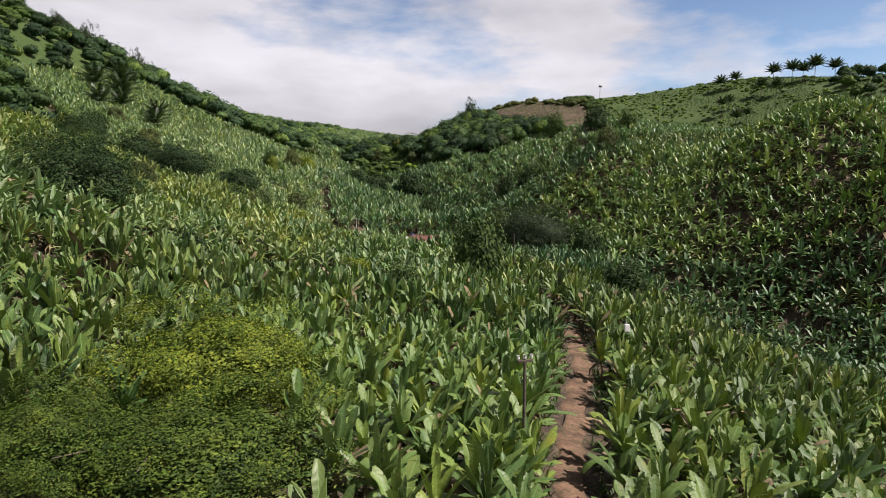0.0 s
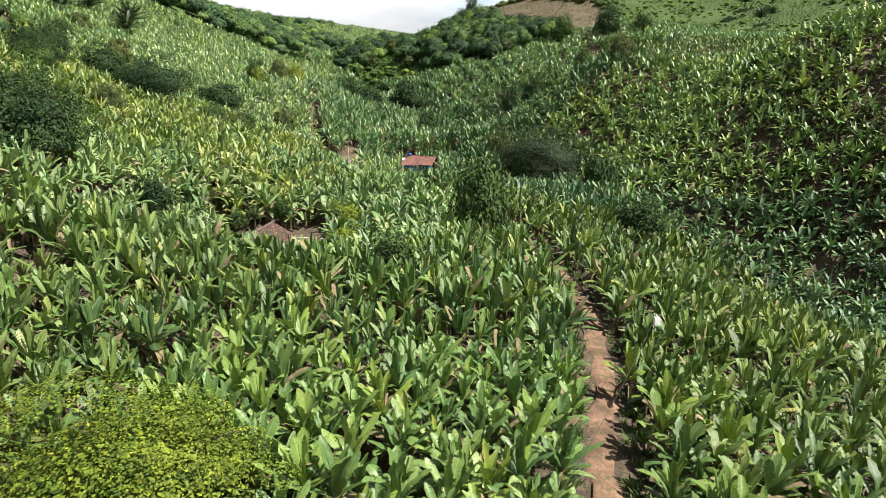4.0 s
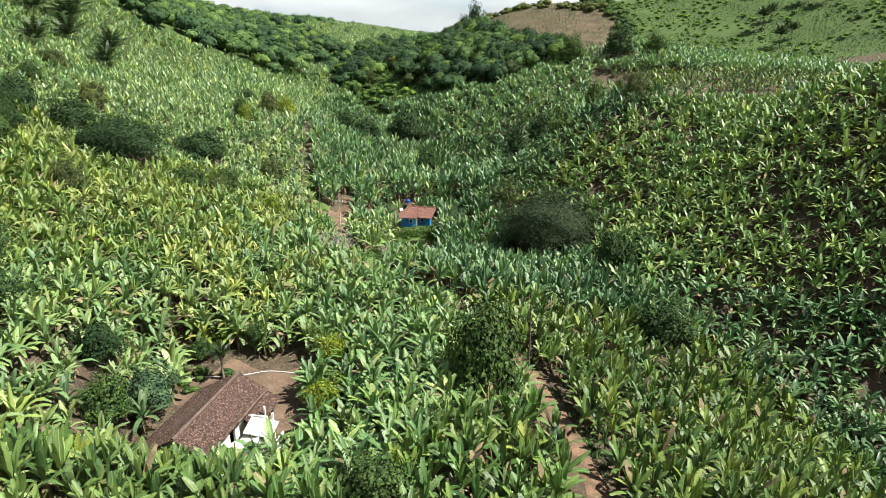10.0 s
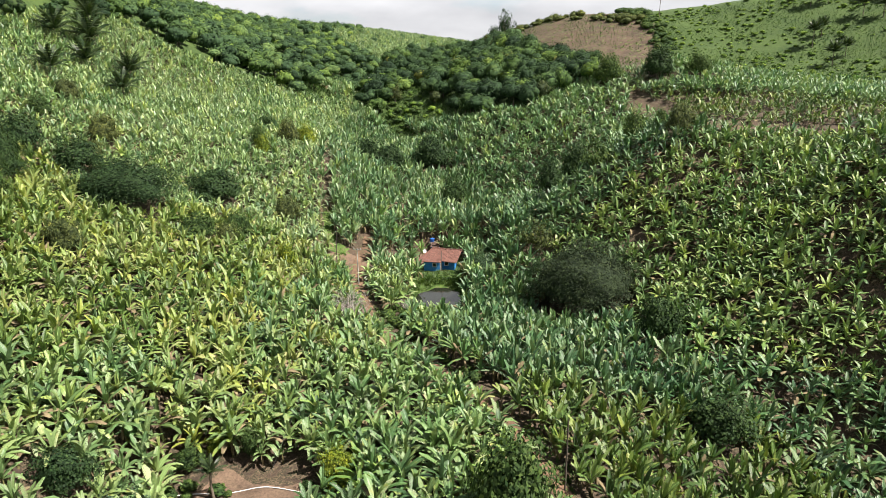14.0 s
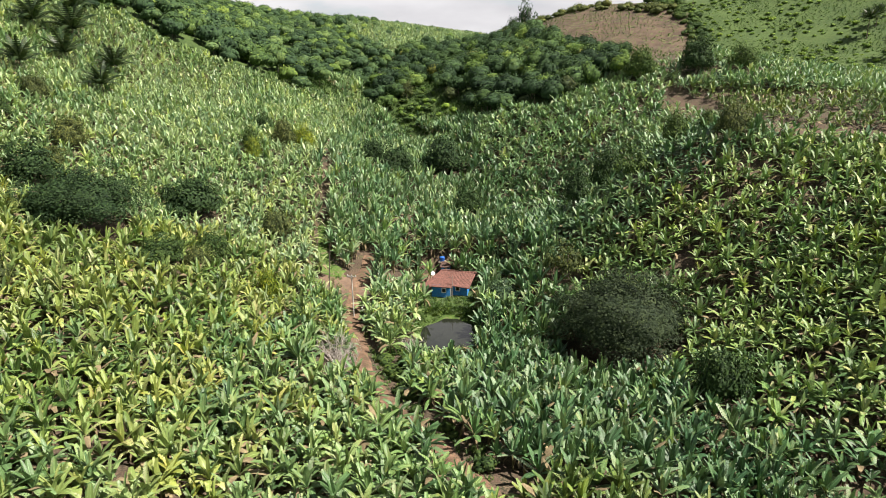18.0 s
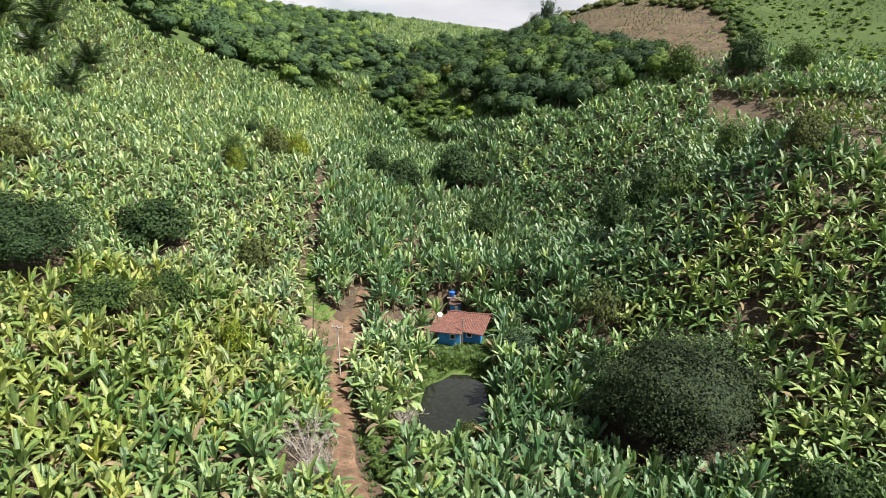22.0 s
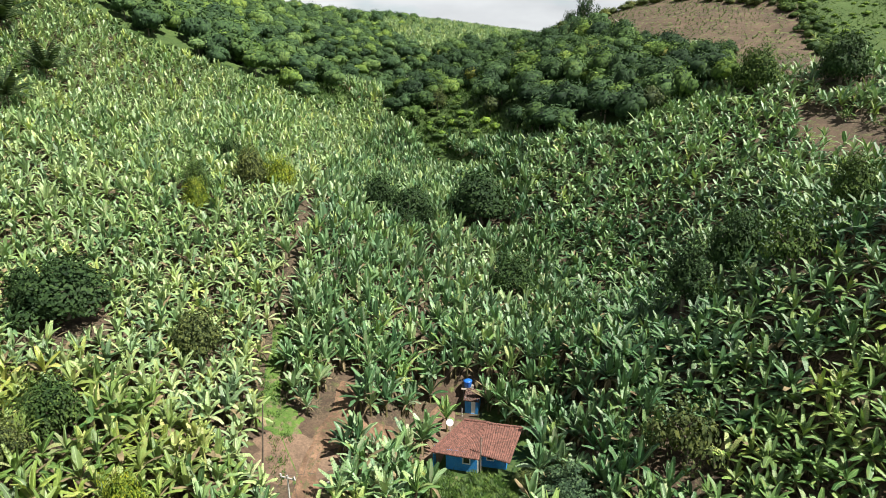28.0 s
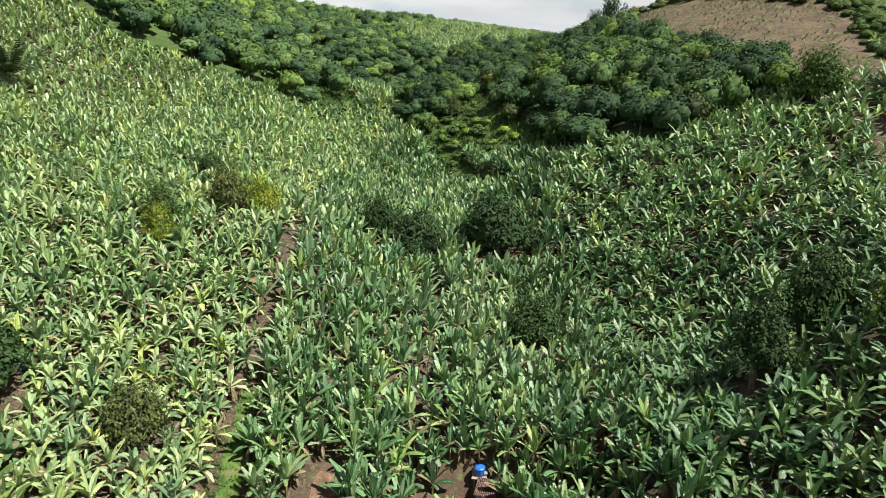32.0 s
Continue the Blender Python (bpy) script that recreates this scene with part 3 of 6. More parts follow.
def tube(points, radii, sides):
    """A tapered tube along points."""
    P = np.asarray(points, float)
    V = []
    for k, (p, r) in enumerate(zip(P, radii)):
        d = P[min(k + 1, len(P) - 1)] - P[max(k - 1, 0)]
        d /= np.linalg.norm(d) + 1e-9
        a = np.cross(d, (0.3, 0.9, 0.1) if abs(d[2]) > 0.7 else (0, 0, 1))
        a /= np.linalg.norm(a)
        b = np.cross(d, a)
        t = np.arange(sides) * 2 * np.pi / sides
        V.append(p + r * (np.cos(t)[:, None] * a + np.sin(t)[:, None] * b))
    V = np.concatenate(V)
    i = np.arange(len(V)).reshape(-1, sides)
    j = np.roll(i, -1, 1)
    F = np.stack([i[:-1], j[:-1], j[1:], i[1:]], -1).reshape(-1, 4)
    return V, F, np.zeros((len(V), 2))


def banana_pieces(rng, style, segs):
    """The pieces of one plant: (kind, corners, quads, uv). Style: upright or star."""
    out = []
    h = {"upright": rng.uniform(1.6, 2.3), "arch": rng.uniform(1.5, 2.2), "star": rng.uniform(1.2, 1.9)}[style]
    lean = rng.normal(0, 0.16, 2)
    top = np.array([lean[0], lean[1], h])
    if segs > 2:
        out.append(("stem", *tube([(0, 0, -0.4), top * 0.5, top], (0.17, 0.13, 0.08), 5 if segs > 4 else 3)))
    count = {"upright": rng.integers(11, 14), "arch": rng.integers(11, 15), "star": rng.integers(10, 14)}[style]
    count -= 2 if segs == 2 else 1 if segs == 3 else 0
    turn = rng.uniform(0, 6.28)
    for k in range(count):
        f = k / (count - 1)                       # 0 young, 1 old
        if style == "upright":
            rise, bend = radians(87 - 46 * f + rng.normal(0, 10)), radians(4 + 58 * f ** 1.5 + rng.normal(0, 14))
            length = rng.uniform(2.0, 2.9) * (0.85 if f > 0.8 else 1)
        elif style == "arch":
            rise, bend = radians(82 - 50 * f + rng.normal(0, 12)), radians(18 + 82 * f + rng.normal(0, 18))
            length = rng.uniform(1.9, 2.7)
        else:
            rise, bend = radians(72 - 50 * f + rng.normal(0, 12)), radians(18 + 62 * f + rng.normal(0, 18))
            length = rng.uniform(1.7, 2.6)
        yaw = turn + k * 2.4 + rng.normal(0, 0.35)
        start = top + np.array([0, 0, -0.3 * f])
        fold = radians(rng.uniform(10, 34) if f < 0.4 else rng.uniform(-30, 16))
        wide = rng.uniform(0.36, 0.54) * (0.6 if k == 0 else 1) * {8: 1.25, 4: 1.15, 3: 1.25, 2: 1.45}[segs]
        kind = "dead" if f > 0.65 and rng.uniform() < 0.13 else "leaf"
        out.append((kind, *blade(rng, length, wide, start, rise, bend, yaw, segs, fold, 0.3 if segs > 4 else 0.2)))
    for k in range(rng.integers(2, 5) if segs > 2 else 1):
        out.append(("dead", *blade(rng, rng.uniform(1.1, 1.7), 0.36, top * 0.9, radians(-25), radians(65), rng.uniform(0, 6.28), 3, 0.7, 0.3)))
    if segs > 4:
        a = rng.uniform(0, 6.28)
        foot = np.array([np.cos(a), np.sin(a), 0]) * 0.75
        out.append(("stem", *tube([foot + (0, 0, -0.4), foot * 1.2 + (0, 0, 0.8)], (0.09, 0.05), 4)))
        for k in range(5):
            out.append(("leaf", *blade(rng, rng.uniform(0.9, 1.5), 0.42, foot * 1.2 + (0, 0, 0.8), radians(80 - 12 * k), radians(20 + 12 * k), a + 2.4 * k, 4, 0.3, 0.2)))
    return out


def joined(pieces):
    V, F, U, I, n = [], [], [], [], 0
    for kind, v, f, uv in pieces:
        V.append(v), F.append(f + n), U.append(uv), I.append(np.full(len(f), ("leaf", "stem", "dead").index(kind)))
        n += len(v)
    return np.concatenate(V), np.concatenate(F), np.concatenate(U), np.concatenate(I)


def scatter(templates, places, rng, shades=False):
    """Many plants joined: places are rows of x, y, z, yaw, size, size across."""
    V, F, U, I, P, n = [], [], [], [], [], 0
    pick = rng.integers(0, len(templates), len(places))
    for k, (v, f, uv, idx) in enumerate(templates):
        q = places[pick == k]
        m = len(q)
        if not m:
            continue
        c, s = np.cos(q[:, 3])[:, None], np.sin(q[:, 3])[:, None]
        x, y, z = v[:, 0], v[:, 1], v[:, 2]
        X = (x * c - y * s) * q[:, 5][:, None] + q[:, 0][:, None]
        Y = (x * s + y * c) * q[:, 5][:, None] + q[:, 1][:, None]
        Z = z * q[:, 4][:, None] + q[:, 2][:, None]
        V.append(np.stack([X, Y, Z], -1).reshape(-1, 3))
        F.append((f[None] + (np.arange(m) * len(v))[:, None, None] + n).reshape(-1, 4))
        if q.shape[1] > 6:
            U.append(np.column_stack([np.repeat(q[:, 6], len(v)), np.zeros(m * len(v))]))
        else:
            U.append(np.tile(uv, (m, 1)))
        I.append(np.tile(idx, m))
        if shades:
            P.append(np.repeat(rng.uniform(0, 1, m), len(v)))
        n += m * len(v)
    return tuple(np.concatenate(a) for a in ((V, F, U, I, P) if shades else (V, F, U, I)))


RNG = np.random.default_rng(7)
TEMPLATES = {(style, segs): [joined(banana_pieces(RNG, style, segs)) for _ in range(9)] for style in ("upright", "arch", "star") for segs in (8, 4, 3, 2)}


def lattice(spacing, x0, x1, y0, y1, jitter=0.42):
    xs, ys = np.arange(x0, x1, spacing), np.arange(y0, y1, spacing * 0.9)
    X, Y = np.meshgrid(xs, ys)
    X = X + (np.arange(len(ys)) % 2)[:, None] * spacing / 2
    X, Y = X.ravel(), Y.ravel()
    return X + RNG.uniform(-jitter, jitter, X.size) * spacing, Y + RNG.uniform(-jitter, jitter, Y.size) * spacing


TREES = (
    ("tree", 20.0, 141.5, 11.2, 11.4, "feathery", "sombre", "broad dark green tree with a domed crown on the slope"),
    ("tree", 28.5, 124, 3.9, 7.5, "fine", "dark", "round dark green tree among banana plants"),
    ("tree", 29.5, 103, 4.8, 6.6, "fine", "dark", "low dark green tree beside the stream"),
    ("tree", 4.4, 80.5, 4.4, 9.0, "fine", "mid", "tall dark green tree beside the dirt road"),
    ("tree", -60.4, 144.5, 10.4, 9.0, "dense", "dark", "broad dark tree standing over the banana hillside"),
    ("tree", -73, 152.5, 5.4, 7.5, "fine", "dark", "dark green tree in a clump on the hillside"),
    ("tree", -52.0, 163.5, 7.0, 6.4, "wide", "dark", "low spreading green tree on the hillside"),
    ("tree", 18.2, 183.5, 4.2, 9.6, "tall", "dark", "dark narrow tree on the shaded slope"),
    ("tree", 25.2, 190, 4.4, 8.4, "fine", "dark", "dark bushy tree on the shaded slope"),
    ("tree", -11.0, 222, 7.2, 9.6, "fine", "dark", "dark round tree at the head of the valley"),
    ("tree", -23.0, 214, 5.2, 8.0, "fine", "dark", "green tree at the upper edge of the bananas"),
    ("tree", -29.0, 215, 4.2, 7.2, "fine", "dark", "dark small tree at the upper edge of the bananas"),
    ("tree", -4.0, 199, 4.4, 7.4, "fine", "dark", "rounded green tree above the blue house"),
    ("tree", 43.5, 248, 5.4, 9.0, "fine", "mid", "round tree at the foot of the ploughed field"),
    ("tree", 57.5, 244, 6.0, 9.5, "fine", "dark", "dark tree beside the ploughed field"),
    ("tree", 69.0, 240, 4.6, 7.5, "fine", "mid", "round tree on the field edge"),
    ("tree", 28.7, 180.5, 4.2, 7.6, "loose", "mid", "thin-leaved tree on the shaded slope"),
    ("tree", 38.7, 190, 3.4, 6.6, "fine", "mid", "small green tree on the upper slope"),
    ("tree", 45.5, 178.5, 3.8, 6.4, "fine", "olive", "olive green bushy tree on the upper slope"),
    ("tree", 16.6, 384, 5.4, 12.0, "loose", "dark", "tall dark tree on the ridge line"),
    ("tree", 11.0, 388, 4.0, 8.0, "fine", "dark", "dark tree on the ridge line"),
    ("tree", -31.0, 299, 3.8, 6.5, "tall", "olive", "pale green feathery tree in the gully"),
    ("tree", -41.6, 74, 7.4, 8.4, "dense", "dark", "large dark green tree on the hillside above the bananas"),
    ("tree", -48, 82, 6.5, 7.6, "dense", "dark", "bushy green tree on the hillside"),
    ("tree", -75.8, 134.5, 5.6, 7.2, "dense", "dark", "broad dark tree above the yellowing bananas"),
    ("tree", -80.5, 141.0, 4.8, 7.6, "fine", "dark", "dark leafy tree in a clump above the yellowing bananas"),
    ("tree", -83.0, 152.5, 4.6, 7.0, "fine", "dark", "dark green tree below the palms on the hillside"),
    ("tree", -71.0, 126.5, 3.6, 5.6, "fine", "mid", "green tree at the edge of a dark clump"),
    ("tree", -141.0, 299, 4.2, 10.5, "loose", "sombre", "tall thin-crowned tree on the hilltop"),
    ("tree", -155.0, 284, 4.6, 11.0, "loose", "sombre", "tall open-crowned tree on the hilltop"),
    ("tree", -162.0, 277, 3.8, 9.5, "fine", "sombre", "dark tree standing out of the hilltop woods"),
    ("tree", 14.5, 160, 4.2, 6.2, "loose", "olive", "thin olive tree with bare twigs"),
    ("tree", 3.4, 157, 3.8, 4.6, "wide", "grey", "grey-green bushy tree overhanging the pond"),
    ("tree", -10.2, 28.0, 6.0, 5.4, "near", "lime", "large yellow-green leafy tree standing over the bananas"),
    ("tree", -8.8, 21.0, 5.6, 3.3, "near", "grove", "dense green leafy tree below the yellow-green one"),
    ("tree", -13.4, 20.8, 3.6, 3.3, "near", "grove", "green leafy tree with bare twigs at the grove's edge"),
)
BUSHES = (
    (-43.6, 206, 3.2, 6.4, "fine", "lime", "bright yellow-green bush on the hillside"),
    (-48, 205, 3.6, 6.6, "fine", "olive", "dark brownish bush on the hillside"),
    (-53, 196, 3.0, 6.2, "tall", "mid", "leafy green bush among banana plants"),
    (-51, 192, 2.2, 5.0, "fine", "lime", "bright green bush among banana plants"),
    (44.2, 188, 2.2, 4.6, "fine", "mid", "small green bush on the upper slope"),
    (-46.8, 141, 4.6, 4.6, "wide", "mid", "low spreading green bush among banana plants"),
    (-42.4, 143, 2.6, 4.2, "fine", "olive", "olive green bush beside a spreading one"),
    (-38.2, 166, 3.6, 5.2, "fine", "olive", "wide olive green bush among banana plants"),
    (-42.5, 149, 3.4, 4.8, "fine", "mid", "leafy bush on the lower hillside"),
    (-32, 143, 2.2, 5.0, "fine", "lime", "bright green bush among banana plants"),
    (-11.6, 88.0, 1.9, 4.4, "fine", "lime", "yellow-green garden bush beside the old house"),
    (-11.0, 79.5, 2.4, 3.6, "fine", "lime", "flowering yellow-green shrub beside the old house"),
    (-3.7, 62, 3.4, 5.0, "fine", "mid", "dark green bush among the near banana plants"),
    (-27.6, 79.5, 3.0, 4.4, "fine", "grey", "grey-green rounded bush beside the old house"),
    (-29.8, 75.5, 3.1, 4.0, "fine", "mid", "green bush beside the old house"),
    (-32.6, 80.5, 2.7, 4.2, "fine", "dark", "dark green bush in the bananas beside the old house"),
    (-26.5, 89.5, 1.9, 2.6, "fine", "mid", "leafy garden bush behind the old house"),
    (-20.8, 91.0, 1.4, 4.0, "tall", "mid", "slim green garden tree behind the old house"),
    (-24.3, 91.2, 1.3, 2.8, "fine", "lime", "bright garden bush behind the old house"),
    (-3.0, 139.6, 2.0, 3.0, "fine", "olive", "brownish leafy bush on the bank of the pond"),
    (-0.6, 160.0, 1.7, 2.4, "fine", "olive", "brownish bush beside the blue house"),
    (-90.0, 169, 3.4, 4.6, "fine", "mid", "green bush below the palms on the hillside"),
    (-94.5, 186, 3.6, 5.0, "wide", "olive", "olive scrubby bush below the palms"),
    (-57.0, 216, 2.8, 4.8, "fine", "dark", "dark bush among pale banana plants"),
    (-75, 160, 3.0, 4.4, "wide", "olive", "low olive bush behind the dark clump"),
    (-78, 170, 4.0, 6.0, "wide", "olive", "olive bush on the upper hillside"),
    (-56, 120, 3.0, 5.0, "wide", "olive", "low olive bush on the hillside"),
)


# clearings in the plantation: x, y, radius
CLEAR = [(-18, 126.6, 3.2), (-16.6, 123.4, 2.4), (-24.5, 157.0, 3.8), (-26.6, 160.6, 2.6), (-21, 152, 2.8), (-7.8, 171.2, 2.4), (-6.0, 171.6, 1.8), (-11.5, 160.2, 1.6), (-19.2, 78, 6.6), (-21, 71, 4.6), (-14.6, 74, 3.6), (-24, 74, 3.2), (-18.5, 85, 4.8), (-24.5, 85.5, 3.0), (-21.5, 88.5, 2.6), (-15.5, 87.5, 3.2), (-5.5, 164.5, 6.2), (-5.6, 159.0, 4.6), (-4.6, 138.0, 4.0), (-8, 174, 2.0), (-10.4, 161.4, 2.2), (-5.6, 152, 5.8), (-5.6, 146, 5.4), (-5.6, 140.5, 4.6), (-21, 156, 3.0), (-8.5, 17.5, 5.5), (-13.5, 18, 4.0)]
DITCH = [(3, 104), (-4, 112), (-10, 121), (-11, 132), (-9, 140)]
BREAK = [(-31.6, 174), (-33.6, 184), (-35.3, 192), (-39.6, 211.6), (-44, 232)]
SLOT = [(-15.7, 179), (-15.2, 187), (-16.3, 197), (-19.6, 210)]


def open_ground(x, y):
    bad = off_line(x, y, ROAD) < np.where((y > 94) & (y < 116), 1.4, np.where(y > 62, 1.9, 1.6))
    bad |= (off_line(x, y, LANE) < 1.7) | (off_line(x, y, TRACK) < 1.6) | (off_line(x, y, DITCH) < 1.9) | (off_line(x, y, BREAK) < 0.7) | (off_line(x, y, SLOT) < 0.65) | (off_line(x, y, STRIP) < 3.1)
    for cx, cy, r in CLEAR:
        bad |= np.hypot(x - cx, y - cy) < r
    bad |= (x < 5) & (y > np.interp(x, (-128, -104, -92, -80, -66, -58, -50, -40, -28, -8, 0), (272, 266, 272, 275, 279, 291, 299, 295, 284, 262, 250)))
    for _, tx, ty, tr, *_ in TREES:
        bad |= np.hypot(x - tx, y - ty + 0.6) < 0.72 * tr + 0.2
    for tx, ty, tr, *_ in BUSHES:
        bad |= np.hypot(x - tx, y - ty + 0.8) < 0.72 * tr + 0.2
    for poly in (FOREST_R, FOREST_L, HILLTOP_L, PLOUGHED, PASTURE):
        bad |= inside(x, y, poly)
    bad |= (y > 200) & (off_line(x, y, [(-12, 250), (-24, 270), (-36, 292)]) < 3)
    return bad


def in_view(x, y):
    return (x > -0.74 * y - 6) & (x < 0.74 * y + 4) & (y > 14)


def right_slope(x, y):
    """Beyond the stream: right of a line from the near gully to the head of the valley."""
    line = np.interp(y, (0, 60, 100, 125, 150, 175, 200, 240), (70, 55, 40, 26, 15, 10, 4, -4))
    return x > line


def plant_field(name, label, tone, style, spacing, chosen, sizes, splits, tall=1.0):
    """One stretch of plantation, with finer plants where the way passes."""
    x, y = lattice(spacing, -165, 112, 12, 302)
    keep = in_view(x, y) & chosen(x, y)
    x, y = x[keep], y[keep]
    keep = ~open_ground(x, y) & ~near_zone(x, y)
    x, y = x[keep], y[keep]
    thin = right_slope(x, y) & (x > 30) & (RNG.uniform(0, 1, len(x)) < np.clip(0.1 + 0.8 * fbm(x * 0.9, y * 0.9, 2.5), 0, 0.4))
    x, y = x[~thin], y[~thin]
    z = land(x, y) - 0.05
    size = RNG.uniform(*sizes, len(x)) * tall * RNG.choice([0.7, 1.0, 1.0, 1.0], len(x))
    rows = np.column_stack([x, y, z, RNG.uniform(0, 6.28, len(x)), size, size * RNG.uniform(0.92, 1.1, len(x))])
    parts_ = []
    for segs, (lo, hi) in splits:
        q = rows[(y >= lo) & (y < hi)]
        if len(q):
            parts_.append(scatter(TEMPLATES[style, segs], q, RNG, True))
    n, V, F, U, I, P = 0, [], [], [], [], []
    for v, f, u, i, p in parts_:
        V.append(v), F.append(f + n), U.append(u), I.append(i), P.append(p)
        n += len(v)
    me = fill_mesh(name, np.concatenate(V), np.concatenate(F), [BANANA[tone], STEM, DEAD], np.concatenate(I), np.concatenate(U), plant=np.concatenate(P))
    return tagged(new(name, me), label, "banana plants", kind="stuff")


LOD = ((8, (0, 44)), (4, (44, 95)), (3, (95, 180)), (2, (180, 999)))


def right_of_road(x, y):
    return x > np.interp(y, [p[1] for p in ROAD], [p[0] for p in ROAD])


def near_left(x, y):
    return ~right_slope(x, y) & ~((y < 105) & right_of_road(x, y)) & (y < 70 + 0.25 * x + 6 * np.sin(x * 0.2))


def near_right(x, y):
    return ~right_slope(x, y) & right_of_road(x, y) & (y < 105)


def hill_left(x, y):
    return ~right_slope(x, y) & ~near_left(x, y) & ~near_right(x, y) & ~valley_head(x, y)


def golden_band(x, y):
    """The sunny belt of yellowing plants between the old house and the fork."""
    return (y < 150 + 6 * np.sin(x * 0.12)) & (y > 100 + 0.2 * x + 8 * np.sin(x * 0.3))


def yellowing(x, y):
    """Stands of the sunny belt whose leaves have turned; greener towards the road."""
    return fbm(x * 2.2, y * 2.2, 8.0) > np.interp(x, (-60, -36, -26, -16), (-0.34, -0.26, -0.08, 0.25))


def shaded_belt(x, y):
    """Across the middle of the right slope, where shade is put into a darker leaf tone."""
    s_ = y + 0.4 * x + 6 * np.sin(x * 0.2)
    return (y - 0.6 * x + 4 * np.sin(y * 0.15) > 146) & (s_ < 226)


def sheen_side(x, y):
    """The pale planting between the track and the stream."""
    return (y > 152) & (x < np.interp(y, (152, 165, 190, 215, 250), (5, 4, -3, -9, -14)))


def valley_head(x, y):
    return ~right_slope(x, y) & ((y > 152) & (x > np.interp(y, (152, 165, 198, 240), (-25, -30, -38, -46))) | ((y > 105) & (y < 153) & (x > -4)))


def terrace(x, y):
    return inside(x, y, TERRACE)


def near_zone(x, y):
    """The stretch that the way passes nearest, where plants stand one by one."""
    return (y > 17) & (y < 45) & (x > -13) & (x < 18)


plant_field("banana_field", "small dense green banana plants on the near slope", "green", "upright", 1.6, lambda x, y: near_left(x, y) & (y < 52), (0.62, 0.86), LOD)
plant_field("banana_field", "dense green banana plants with torn leaves round the old house", "green", "upright", 1.58, lambda x, y: near_left(x, y) & (y >= 52), (0.78, 1.06), LOD)
plant_field("banana_field", "small upright green banana plants beside the dirt road", "blue", "upright", 1.6, lambda x, y: near_right(x, y) & (y < 52), (0.6, 0.84), LOD)
plant_field("banana_field", "dense upright green banana plants beside the dirt road", "blue", "upright", 1.66, lambda x, y: near_right(x, y) & (y >= 52), (0.72, 1.0), LOD)
plant_field("banana_field", "yellowish green banana plants covering the sunny hillside", "golden", "arch", 1.6, lambda x, y: hill_left(x, y) & golden_band(x, y) & yellowing(x, y), (0.82, 1.12), LOD)
plant_field("banana_field", "fresh green banana plants among the yellowing ones", "yellow", "arch", 1.6, lambda x, y: hill_left(x, y) & golden_band(x, y) & ~yellowing(x, y), (0.82, 1.12), LOD)
plant_field("banana_field", "green banana plants at the foot of the hillside", "yellow", "arch", 1.6, lambda x, y: hill_left(x, y) & ~golden_band(x, y) & (y < 130), (0.82, 1.1), LOD)
plant_field("banana_field", "pale green banana plants on the upper hillside, sky sheen in the leaf colour", "pale", "arch", 1.54, lambda x, y: hill_left(x, y) & ~golden_band(x, y) & (y >= 130), (0.72, 1.0), LOD)
plant_field("banana_field", "bluish banana plants crowded along the valley head, sky sheen in the leaf colour", "pale_blue", "upright", 1.58, lambda x, y: valley_head(x, y) & sheen_side(x, y), (0.86, 1.14), LOD)
plant_field("banana_field", "deep green banana plants beside the pond and stream", "deep", "upright", 1.58, lambda x, y: valley_head(x, y) & ~sheen_side(x, y), (0.84, 1.1), LOD)
plant_field("banana_field", "green spreading banana plants with brown earth between", "dark", "star", 1.62, lambda x, y: right_slope(x, y) & ~terrace(x, y) & ~shaded_belt(x, y) & (y + 0.4 * x < 200) & (y + 0.5 * x >= 134), (0.78, 1.08), LOD)
# same plants as above, the shade at the slope's foot painted by tone
plant_field("banana_field", "spreading banana plants at the foot of the slope, shade put into a dark green", "deep", "star", 1.62, lambda x, y: right_slope(x, y) & ~terrace(x, y) & ~shaded_belt(x, y) & (y + 0.4 * x < 200) & (y + 0.5 * x < 134), (0.78, 1.08), LOD)
plant_field("banana_field", "green banana plants on the upper slope below the woods, sky sheen in the leaf colour", "pale_blue", "star", 1.56, lambda x, y: right_slope(x, y) & ~terrace(x, y) & ~shaded_belt(x, y) & (y + 0.4 * x >= 200), (0.85, 1.12), LOD)
plant_field("banana_field", "banana plants on the upper slope, shade put into a deep green", "deep", "star", 1.62, lambda x, y: right_slope(x, y) & ~terrace(x, y) & shaded_belt(x, y), (0.84, 1.12), LOD)
plant_field("banana_field", "young banana plants on a thinly planted terrace", "blue", "star", 1.9, lambda x, y: right_slope(x, y) & terrace(x, y), (0.6, 0.9), LOD)


def patch_field(name, label, spacing, keep_):
    """Banana plants on a far slope."""
    x, y = lattice(spacing, -140, 0, 290, 745)
    k = keep_(x, y)
    x, y = x[k], y[k]
    z = RNG.uniform(0.9, 1.3, len(x))
    v, f, u, i, p = scatter(TEMPLATES["upright", 2], np.column_stack([x, y, land(x, y), RNG.uniform(0, 6.28, len(x)), z, z]), RNG, True)
    return tagged(new(name, fill_mesh(name, v, f, [BANANA["pale"], STEM, DEAD], i, u, plant=p)), label, "banana plants", kind="stuff")


patch_field("banana_field", "pale banana plants on the far hillside", 3.3, lambda x, y: inside(x, y, FAR_PATCH))
patch_field("banana_field", "narrow strip of pale banana plants between woods", 2.4, lambda x, y: off_line(x, y, GLADE) < 5)


